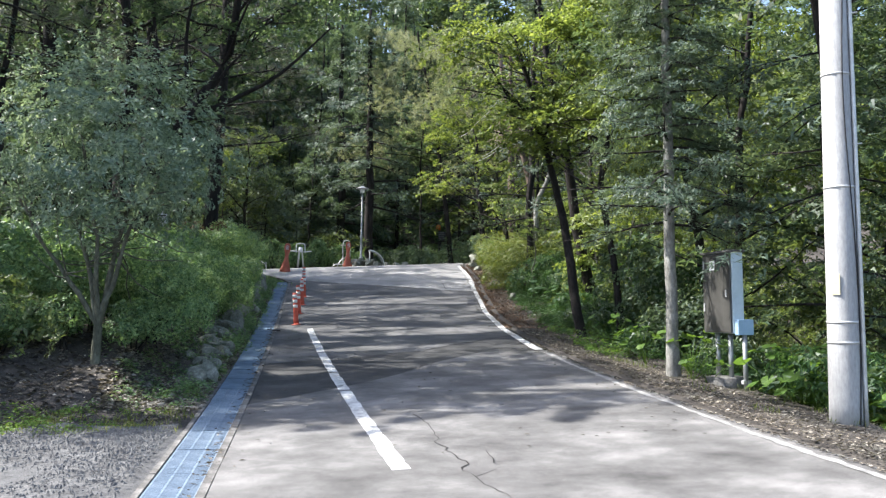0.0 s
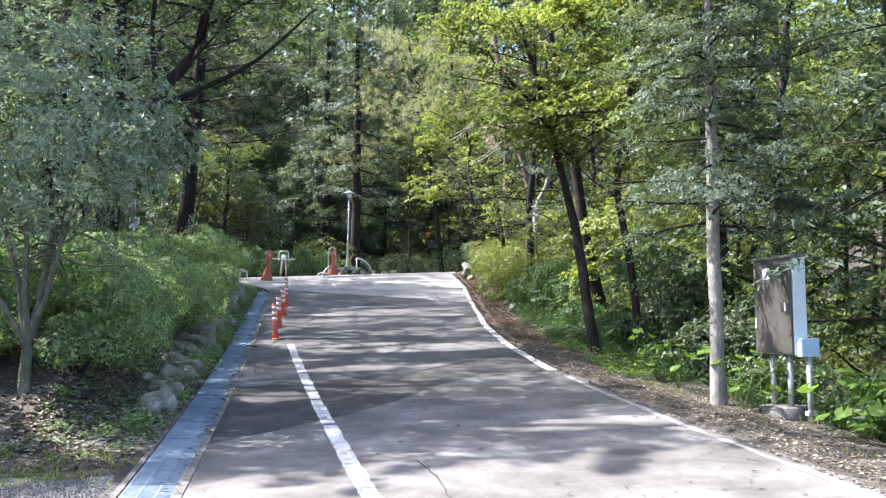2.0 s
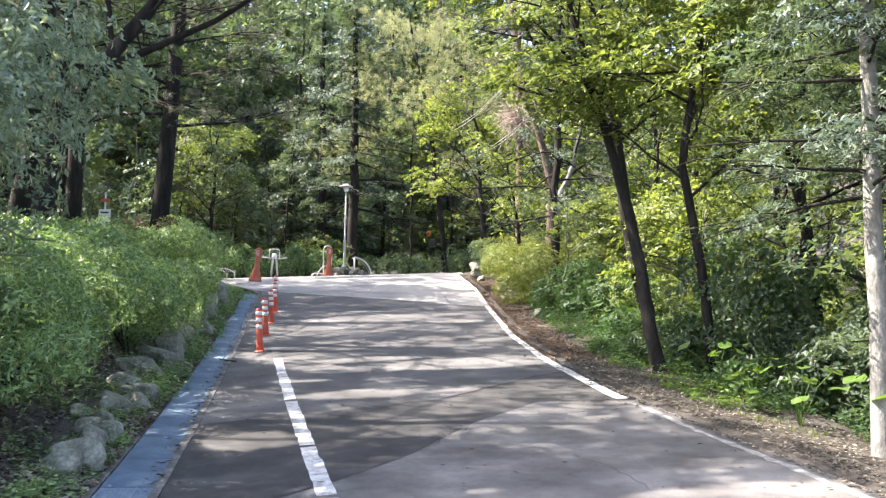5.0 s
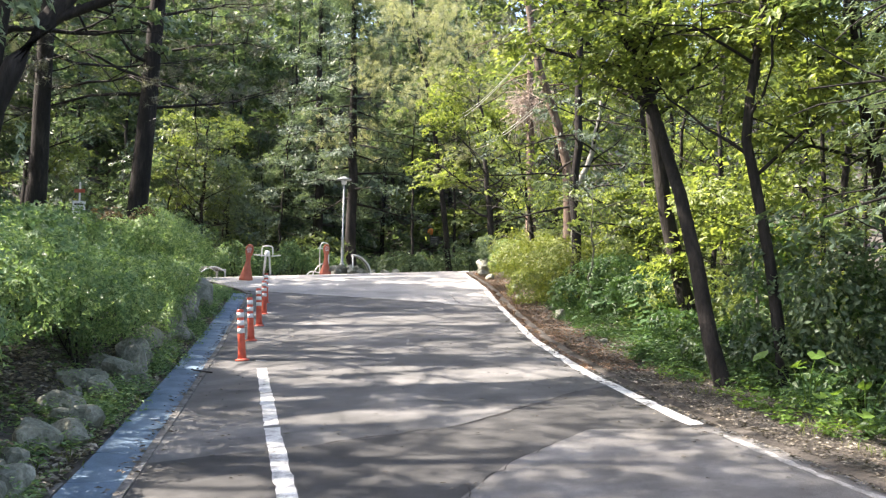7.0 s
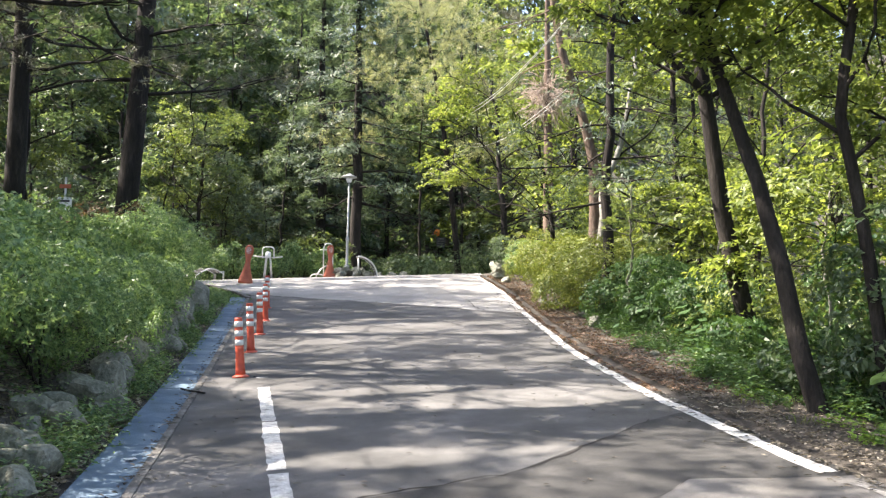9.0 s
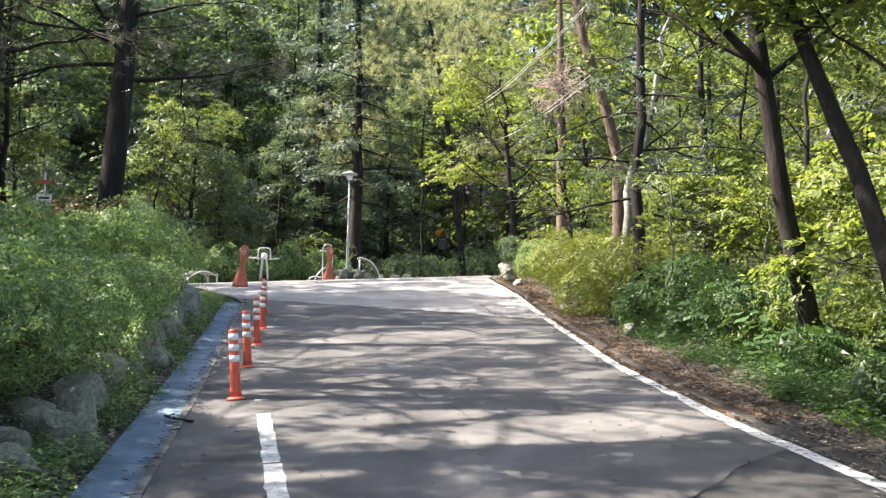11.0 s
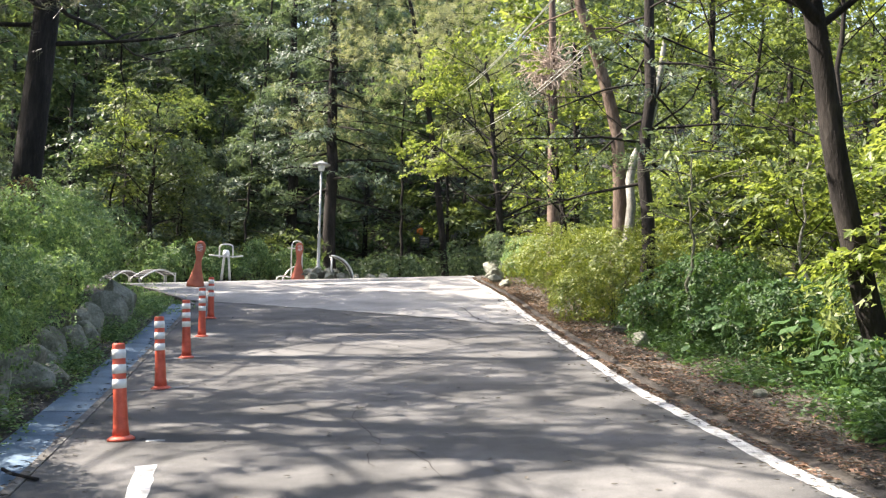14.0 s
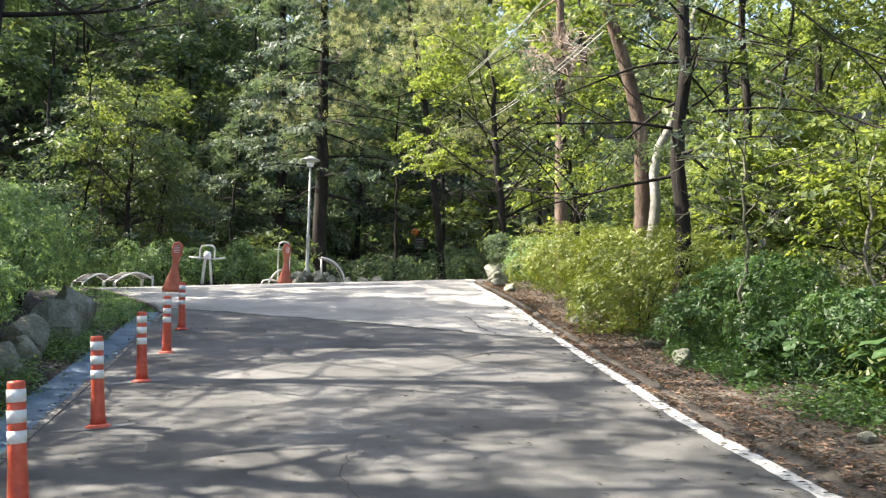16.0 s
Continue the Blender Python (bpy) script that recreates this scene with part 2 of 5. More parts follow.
def ground_z(x, y):
    x, y = np.asarray(x, float), np.asarray(y, float)
    z = road_z(x, y)
    dl = drain_x(y) - 0.45 - x                      # distance beyond the drain
    bank = step(10.5, 14, y) * (1 - step(30.5, 33.4, y))
    z = z + bank * (0.10 * step(0.0, 0.5, dl) + 0.62 * step(0.55, 1.3, dl) + 0.06 * np.clip(dl - 1.3, 0, 12))
    z = z + step(7, 30, dl) * 7.0 * step(6, 20, y)
    dr = x - edge_x(y) - 0.25
    z = z - 0.16 * step(0.0, 1.5, dr) * (1 - step(17, 21.5, y))
    deep = 2.2 * (1 - 0.75 * step(20, 27, y)) + 0.3
    z = z - deep * step(1.3, 6.5, dr) * (1 - step(30, 44, y)) * step(-2, 8, y)
    z = z + step(14, 45, dr) * 5.0 * step(0, 15, y)
    z = z + step(50, 105, y) * 27.0 * (1 - 0.75 * step(0.0, 7, x - 4) * (1 - step(14, 24, x)) * (1 - step(58, 75, y)))
    off = np.maximum(step(0.3, 1.5, dl), step(0.5, 2.0, dr))
    z = z + off * 0.05 * wob(x, y, 1.6)
    on_road = (dl < 0.0) & (dr < 0.1) & (y < 80)
    yard = (y > 33.2) & (x > drain_x(y) + yard_left(y)) & (dr < 0.1) & (y < 47)
    return z - np.where(on_road | yard, 0.06, 0.0)


def mesh_from(name, verts, quads, mat, smooth=False):
    """A mesh from arrays of places and four-cornered faces."""
    verts, quads = np.asarray(verts, np.float32), np.asarray(quads, np.int32)
    me = bpy.data.meshes.new(name)
    me.vertices.add(len(verts))
    me.vertices.foreach_set("co", verts.ravel())
    k = quads.shape[1]
    me.loops.add(quads.size)
    me.loops.foreach_set("vertex_index", quads.ravel())
    me.polygons.add(len(quads))
    me.polygons.foreach_set("loop_start", np.arange(0, quads.size, k, dtype=np.int32))
    me.polygons.foreach_set("use_smooth", np.full(len(quads), smooth))
    me.update(calc_edges=True)
    me.materials.append(mat)
    return me


def grid_mesh(name, xs, ys, fz, mat):
    X, Y = np.meshgrid(xs, ys)
    return sheet(name, X, Y, fz(X, Y), mat)


def sheet(name, X, Y, Z, mat):
    r, c = X.shape
    i = np.arange(r * c).reshape(r, c)
    q = np.stack([i[:-1, :-1], i[:-1, 1:], i[1:, 1:], i[1:, :-1]], -1).reshape(-1, 4)
    return mesh_from(name, np.stack([X, Y, Z], -1).reshape(-1, 3), q, mat, True)


def part(name, me, parent, label=""):
    ob = new(name, me)
    ob.parent = parent
    if label:
        ob["label"] = label
    return ob


def spaced(a, b, fine_a, fine_b, fine, n):
    return np.unique(np.concatenate([-(np.geomspace(1, fine_a - a + 1, n) - 1) + fine_a, np.arange(fine_a, fine_b, fine), np.geomspace(1, b - fine_b + 1, n) - 1 + fine_b]))


ground = new("ground", grid_mesh("ground", spaced(-900, 900, -31, 14, 0.3, 34), spaced(-600, 1500, -1, 46, 0.34, 40), ground_z, M_SOIL))
tagged(ground, "brown forest soil with leaf litter under trees", "ground", kind="structure")


# ---- road ----
def seam_low(x):
    return np.interp(x, (-1.0, 0.3, 1.14, 1.89, 2.68, 3.7, 4.65, 6), (10.9, 11.9, 12.64, 13.44, 14.65, 15.68, 15.45, 15.4))


def seam_high(x):
    return np.interp(x, (-1.0, 1.4, 2.55, 4.34, 6), (15.3, 15.75, 16.14, 17.68, 18.6))


def seam_top(x):
    return np.interp(x, (-8, 0.3, 1.02, 3.64, 5.92, 9), (35.2, 34.9, 34.18, 31.51, 28.63, 27.2))


def road_piece(name, lo, hi, rows, mat, label, wide=False):
    u = np.linspace(0, 1, 30)
    X, Y = np.zeros((rows, 30)), np.zeros((rows, 30))
    for j, v in enumerate(np.linspace(0, 1, rows)):
        y = np.full(30, 20.0)
        for _ in range(6):
            left = drain_x(y) + 0.078 + (yard_left(y) if wide else 0)
            x = left + u * (edge_x(y) + 0.22 - left)
            y = lo(x) + v * (hi(x) - lo(x))
        X[j], Y[j] = x, y
    ob = new(name, sheet(name, X, Y, road_z(X, Y) + 0.004 * wob(X, Y, 2.5), mat))
    return tagged(ob, label, "road", kind="structure")


road_piece("road", lambda x: x * 0 - 25.0, seam_low, 70, M_OLD, "pale worn asphalt at the foot of a sloping road")
road_piece("road", seam_low, seam_high, 16, M_FRESH, "dark asphalt patch across a sloping road")
road_piece("road", seam_high, seam_top, 60, M_MID, "grey worn asphalt of a sloping road")
road_piece("road", seam_top, lambda x: x * 0 + 62.0, 90, M_TOP, "pale asphalt yard at the top of the slope", True)


def ribbon(name, pts, widths, mat, lift, jag=0.0, seed=0):
    """A flat strip along a line on the road, its edges worn ragged."""
    rng = np.random.default_rng(seed)
    pts = np.asarray(pts, float)
    seg = np.r_[0, np.cumsum(np.hypot(*np.diff(pts, axis=0).T))]
    n = max(3, int(seg[-1] / 0.12))
    s = np.linspace(0, seg[-1], n)
    p = np.stack([np.interp(s, seg, pts[:, 0]), np.interp(s, seg, pts[:, 1])], 1)
    d = np.gradient(p, axis=0)
    d /= np.linalg.norm(d, axis=1)[:, None]
    nrm = np.stack([d[:, 1], -d[:, 0]], 1)
    w = np.interp(s, np.linspace(0, seg[-1], len(widths)), widths)[:, None] / 2
    a = p - nrm * (w + rng.normal(0, jag, (n, 1)))
    b = p + nrm * (w + rng.normal(0, jag, (n, 1)))
    q = np.stack([a, p, b], 1).reshape(-1, 2)
    i = np.arange(n * 3).reshape(n, 3)
    f = np.concatenate([np.stack([i[:-1, k], i[:-1, k + 1], i[1:, k + 1], i[1:, k]], -1) for k in (0, 1)])
    return mesh_from(name, np.c_[q, road_z(q[:, 0], q[:, 1]) + 0.004 * wob(q[:, 0], q[:, 1], 2.5) + lift], f, mat)


def lane_x(y):
    return np.interp(y, (-10, 7.5, 16.7, 20.65), (1.45, 1.17, 0.97, 0.91))


for k, (a, b, w) in enumerate(((7.5, 12.15, 0.15), (12.25, 14.0, 0.145), (14.08, 16.62, 0.14), (16.74, 18.6, 0.14), (18.66, 20.65, 0.135))):
    ys = np.linspace(a, b, 8)
    tagged(new("lane_line", ribbon("lane_line", np.c_[lane_x(ys), ys], (w, w), M_PAINT, 0.005, 0.005, k)), "worn white painted line on the asphalt", "road marking", "painted lines", "structure")
tagged(new("lane_line", ribbon("lane_line", [(0.83, 21.47), (0.9, 21.465), (0.97, 21.46)], (0.06, 0.055), M_PAINT, 0.005, 0.004, 9)), "faded scrap of white road paint", "road marking", "painted lines", "structure")
for k, (a, b, w, mt) in enumerate(((15.55, 28.35, 0.128, M_PAINT), (28.95, 38.6, 0.15, M_PAINT), (-6, 15.2, 0.07, M_PAINT_WORN), (38.7, 44, 0.13, M_PAINT_WORN))):
    ys = np.linspace(a, b, 40)
    tagged(new("edge_line", ribbon("edge_line", np.c_[edge_x(ys) + 0.05, ys], (w * 1.15, w * 0.95), mt, 0.005, 0.005 if mt is M_PAINT else 0.012, 20 + k)), "white edge line with worn ragged sides" if mt is M_PAINT else "faded broken white edge line", "road marking", "painted lines", "structure")


def crack(pts, w, seed, label="thin dark crack in the asphalt"):
    rng = np.random.default_rng(seed)
    pts = np.asarray(pts, float)
    fine = [pts[0]]
    for a, b in zip(pts[:-1], pts[1:]):
        n = max(2, int(np.hypot(*(b - a)) / 0.11))
        for j in range(1, n + 1):
            fine.append(a + (b - a) * j / n + rng.normal(0, 0.03, 2))
    tagged(new("crack", ribbon("crack", fine, (w, w * 0.5, w, w * 0.4), M_CRACK, 0.004, w * 0.2, seed)), label, "crack", "road cracks", "structure")


crack([(1.67, 10.17), (1.74, 9.33), (1.68, 8.69), (1.64, 8.21), (1.7, 7.78), (1.76, 7.53), (1.62, 7.4), (1.68, 7.07), (1.67, 6.78), (1.75, 6.64), (1.81, 6.38)], 0.014, 1)
crack([(1.68, 7.07), (1.93, 7.37), (1.98, 8.07)], 0.008, 2)
crack([(1.0, 34.2), (2.3, 32.9), (3.64, 31.5), (4.8, 30.1), (5.92, 28.6), (6.4, 28.3)], 0.09, 3, "dark open joint across the asphalt")
crack([(4.6, 26.9), (5.0, 27.2), (5.5, 27.3)], 0.05, 4)
crack([(5.9, 31.6), (5.7, 29.9), (5.75, 28.8)], 0.03, 5)
crack([(1.4, 15.75), (2.55, 16.14), (3.5, 16.9), (4.34, 17.68)], 0.022, 6)
crack([(0.2, 11.9), (1.14, 12.64), (1.89, 13.44), (2.68, 14.65), (3.7, 15.68)], 0.012, 7)
crack([(2.4, 20.2), (2.55, 21.0), (2.5, 22.0), (2.75, 23.0)], 0.008, 8)
crack([(2.5, 21.0), (2.75, 20.5), (2.8, 19.8)], 0.007, 9)
crack([(3.2, 13.0), (3.35, 12.2), (3.3, 11.6)], 0.008, 10)


# ---- drain and kerbs ----
def box_verts(x0, y0, z0, x1, y1, z1):
    v = np.array([(x, y, z) for z in (z0, z1) for y in (y0, y1) for x in (x0, x1)], float)
    f = np.array([(0, 2, 3, 1), (4, 5, 7, 6), (0, 1, 5, 4), (2, 6, 7, 3), (0, 4, 6, 2), (1, 3, 7, 5)])
    return v, f


def joined(pieces):
    vs, fs, n = [], [], 0
    for v, f in pieces:
        vs.append(v)
        fs.append(f + n)
        n += len(v)
    return np.concatenate(vs), np.concatenate(fs)


def strip_pose(y, off):
    x = float(drain_x(y)) + off
    up = float(road_z(x, y + 0.5) - road_z(x, y - 0.5))
    return pose(x, y, float(road_z(x, y)), math.degrees(math.atan(up)), 0, -math.degrees(math.atan(LEFT_SLOPE)))


drain = tagged(new("drain"), "blue-grey drain cover strip between two narrow concrete kerbs", "drain", kind="structure")
bars = [box_verts(-0.20, -0.49, -0.03, -0.185, 0.49, 0), box_verts(0.185, -0.49, -0.03, 0.20, 0.49, 0), box_verts(-0.075, -0.49, -0.02, -0.06, 0.49, 0.001), box_verts(0.06, -0.49, -0.02, 0.075, 0.49, 0.001)]
bars += [box_verts(-0.19, -0.48 + k * 0.033, -0.025, 0.19, -0.462 + k * 0.033, -0.002) for k in range(30)]
grate_me = mesh_from("grate", *joined(bars), M_GRATE)
slab_v, slab_f = box_verts(-0.20, -0.5035, -0.06, 0.20, 0.5035, 0)
slab_me = mesh_from("cover", slab_v, slab_f, M_DRAIN)
kerb_me = mesh_from("kerb", *box_verts(-0.035, -0.497, -0.12, 0.035, 0.497, 0.02), M_CONC)
edge_me = mesh_from("kerb", *box_verts(-0.025, -0.497, -0.12, 0.025, 0.497, 0.015), M_CONC)
pit_me = mesh_from("pit", *box_verts(-0.20, -0.5, -0.12, 0.20, 0.5, -0.07), M_DARK)
rng = np.random.default_rng(5)
for k in range(42):
    y = -7.5 + k
    for name, me, off in (("kerb", kerb_me, 0.04),) + ((("kerb", edge_me, -0.445),) if y < 15 else ()) + ( ("pit", pit_me, -0.205), ("grate" if y < 13 else "cover", grate_me if y < 13 else slab_me, -0.205)):
        ob = part(name, me, drain)
        jolt = 0.12 if name == "cover" and k % 4 else 1.0
        ob.matrix_world = strip_pose(y, off) @ pose(0, 0, -0.01 + rng.normal(0, 0.001) * jolt, rng.normal(0, 0.06) * jolt, rng.normal(0, 0.3) * jolt, rng.normal(0, 0.1) * jolt)
ys = np.linspace(33.5, 46, 16)
left_kerb = np.c_[drain_x(ys) + 0.12 + yard_left(ys), ys]
for a, b in zip(left_kerb[:-1], left_kerb[1:]):
    m = (a + b) / 2
    ln = float(np.hypot(*(b - a)))
    v, f = box_verts(-0.06, -ln / 2, -0.1, 0.06, ln / 2 - 0.01, 0.035)
    ob = tagged(new("kerb_stone", mesh_from("kerb_stone", v, f, M_CONC)), "pale concrete kerb stone at the yard's edge", "kerb", "yard kerb stones", "structure")
    ob.matrix_world = pose(m[0], m[1], float(road_z(*m)), math.degrees(math.atan((float(road_z(*b)) - float(road_z(*a))) / ln)), 0, math.degrees(math.atan2(b[1] - a[1], b[0] - a[0])) - 90)

lot_x, lot_y = np.linspace(-30, -0.82, 90), np.linspace(-30, 10.4, 90)
LX, LY = np.meshgrid(lot_x, lot_y)
LX = LX + (drain_x(LY) - drain_x(7.0)) * step(-6, -0.8, LX)
LY = LY + 0.25 * np.sin(LX * 1.7) * step(6, 10.4, LY)
tagged(new("gravel_lot", sheet("gravel_lot", LX, LY, ground_z(LX, LY) + 0.03 + 0.01 * wob(LX, LY, 5), M_GRAVEL)), "pale grey gravel parking area", "ground", kind="structure")

# ---- plants: shared shapes ----
# Openings in the canopy, as the sun falls through them: middle and half size on the road.
GAPS = ((3.1, 26.4, 1.5, 0.75), (3.8, 19.2, 1.5, 0.6), (1.8, 16.9, 0.8, 0.35), (0.45, 14.5, 0.6, 0.45), (2.1, 22.6, 0.6, 0.3), (2.3, 20.1, 0.9, 0.28), (4.7, 25.2, 0.8, 0.4),
        (1.9, 24.9, 0.8, 0.35), (3.8, 28.1, 1.1, 0.3), (4.8, 26.8, 0.9, 0.3), (3.8, 11.4, 1.2, 0.35), (5.0, 22.0, 0.5, 0.3), (1.2, 18.2, 0.4, 0.15), (4.6, 38.4, 2.2, 0.22), (1.6, 36.7, 0.9, 0.2), (6.0, 24.2, 0.8, 0.5),
        (8.6, 31.0, 1.3, 2.2), (9.4, 35.0, 1.6, 2.4), (-0.3, 12.0, 1.5, 1.1), (-1.6, 15.6, 0.9, 1.7), (-0.9, 13.3, 0.8, 0.6), (-0.5, 15.1, 0.8, 0.6), (-0.7, 17.4, 0.7, 0.7), (1.5, 40.2, 3.0, 0.5), (0.0, 50.0, 2.5, 1.2), (-4.0, 52.0, 1.6, 1.5), (-2.0, 57.5, 3.0, 1.2), (-7.0, 48.5, 1.6, 1.4), (-5.5, 61.0, 2.5, 1.5), (-1.0, 46.2, 2.2, 0.5))


def foot_of(p):
    """Where the shadow of each place falls on the road."""
    q = p.copy()
    for _ in range(3):
        d = (p[:, 2] - road_z(q[:, 0], q[:, 1])) / SUN.z
        q = p - d[:, None] * np.array(SUN)
    return q


def kept(p, rng, gaps=True):
    """Leaves that may stay: none low over the road, and thinned out where the canopy is open."""
    over = (p[:, 0] > drain_x(p[:, 1]) - 0.5) & (p[:, 0] < edge_x(p[:, 1]) + 0.1) & (p[:, 1] < 44) & (p[:, 2] < road_z(p[:, 0], p[:, 1]) + 3.3)
    ok = ~over
    if gaps:
        q = foot_of(p)
        w = 0.16 * wob(q[:, 0], q[:, 1], 3.0)
        for x, y, a, b in GAPS:
            ok &= ((q[:, 0] - x) / a) ** 2 + ((q[:, 1] - y) / b) ** 2 + w > 1.0
        open_side = (q[:, 0] > 8.7) & (q[:, 0] < 16) & (q[:, 1] > 19.0) & (q[:, 1] < 40) & (p[:, 2] > road_z(q[:, 0], q[:, 1]) + 3.0)
        ok &= ~(open_side & (wob(q[:, 0], q[:, 1], 1.1) > -0.45))
        ok &= ~((q[:, 1] < 9.8 + 0.5 * wob(q[:, 0], q[:, 1], 2.2)) & (q[:, 0] > -30) & (q[:, 0] < 11) & ((q[:, 0] < 5.6) | (q[:, 0] > 7.4) & (q[:, 1] < 8.6)) & (p[:, 1] < 22))
    return ok


def unit(v):
    return v / np.maximum(np.linalg.norm(v, axis=-1, keepdims=True), 1e-9)


def leaf_faces(rng, c, size, width=0.5, tilt=0.55, out=None, droop=0.0, face=None, three=False):
    """Leaves at the places c: folded four-cornered ones or plain three-cornered ones."""
    n = len(c)
    az = rng.uniform(0, 2 * np.pi, n)
    a = np.stack([np.cos(az), np.sin(az), rng.normal(0, tilt * 0.5, n)], 1)
    if out is not None:
        a = unit(out) + rng.normal(0, 0.45, (n, 3))
    a[:, 2] -= droop
    a = unit(a)
    up = np.stack([rng.normal(0, tilt, n), rng.normal(0, tilt, n), np.ones(n)], 1)
    if face is not None:
        up = face + rng.normal(0, tilt, (n, 3))
    b = unit(np.cross(up, a))
    s = (size * rng.uniform(0.6, 1.35, n))[:, None]
    if three:
        v = np.stack([c - a * s * 0.5 + b * s * width * 0.42, c + a * s * 0.5, c - a * s * 0.5 - b * s * width * 0.42], 1)
        return v.reshape(-1, 3), np.arange(3 * n).reshape(n, 3)
    nrm = np.cross(a, b)
    v = np.stack([c - a * s * 0.5, c + b * s * width * 0.5 + nrm * s * 0.08, c + a * s * 0.5, c - b * s * width * 0.5 + nrm * s * 0.08], 1)
    return v.reshape(-1, 3), np.arange(4 * n).reshape(n, 4)


def sprays_of(rng, mids, facing, radius, each):
    """Flat sprays of leaves: the place, the way out and the facing of every leaf."""
    m = len(mids)
    facing = unit(facing)
    u = unit(np.cross(facing, rng.normal(0, 1, (m, 3))))
    w = np.cross(facing, u)
    k = np.repeat(np.arange(m), each)
    a, q = rng.uniform(0, 2 * np.pi, len(k)), np.sqrt(rng.uniform(0, 1, len(k)))
    away = np.cos(a)[:, None] * u[k] * 1.25 + np.sin(a)[:, None] * w[k] * 0.8
    size = rng.uniform(0.6, 1.3, m)[k] * radius
    c = mids[k] + away * (q * size)[:, None] + facing[k] * (rng.normal(0, 0.07, len(k)) * radius - 0.18 * q * q * size)[:, None]
    return c, away, facing[k]


def tube(path, radii, sides=8):
    path, radii = np.asarray(path, float), np.asarray(radii, float)
    d = unit(np.gradient(path, axis=0))
    ref = np.where(np.abs(d[:, 2:3]) > 0.9, np.array([[1.0, 0, 0]]), np.array([[0, 0, 1.0]]))
    u = unit(np.cross(d, ref))
    w = np.cross(d, u)
    ang = np.linspace(0, 2 * np.pi, sides, endpoint=False)
    v = path[:, None, :] + radii[:, None, None] * (np.cos(ang)[None, :, None] * u[:, None, :] + np.sin(ang)[None, :, None] * w[:, None, :])
    n = len(path)
    i = np.arange(n * sides).reshape(n, sides)
    j = np.roll(i, -1, axis=1)
    return v.reshape(-1, 3), np.stack([i[:-1], j[:-1], j[1:], i[1:]], -1).reshape(-1, 4)


def bent(p0, d, length, rng, n=7, rise=0.0, wander=0.12):
    """A branch that starts at p0, bends up or down and wanders."""
    p, out = np.array(p0, float), []
    d = np.array(d, float)
    for _ in range(n):
        out.append(p.copy())
        p = p + d * length / (n - 1)
        d = unit(d + rng.normal(0, wander, 3) + np.array([0, 0, rise / n]))
    return np.array(out)


def along(path, s):
    t = np.linspace(0, 1, len(path))
    return np.stack([np.interp(s, t, path[:, k]) for k in range(3)], -1)


def smooth_path(pts, n, rng, wander):
    pts = np.asarray(pts, float)
    t = np.r_[0, np.cumsum(np.linalg.norm(np.diff(pts, axis=0), axis=1))]
    s = np.linspace(0, t[-1], n)
    p = np.stack([np.interp(s, t, pts[:, k]) for k in range(3)], 1)
    for _ in range(2):
        p[1:-1] = 0.25 * p[:-2] + 0.5 * p[1:-1] + 0.25 * p[2:]
    p[1:-1, :2] += rng.normal(0, wander, (n - 2, 2))
    return p


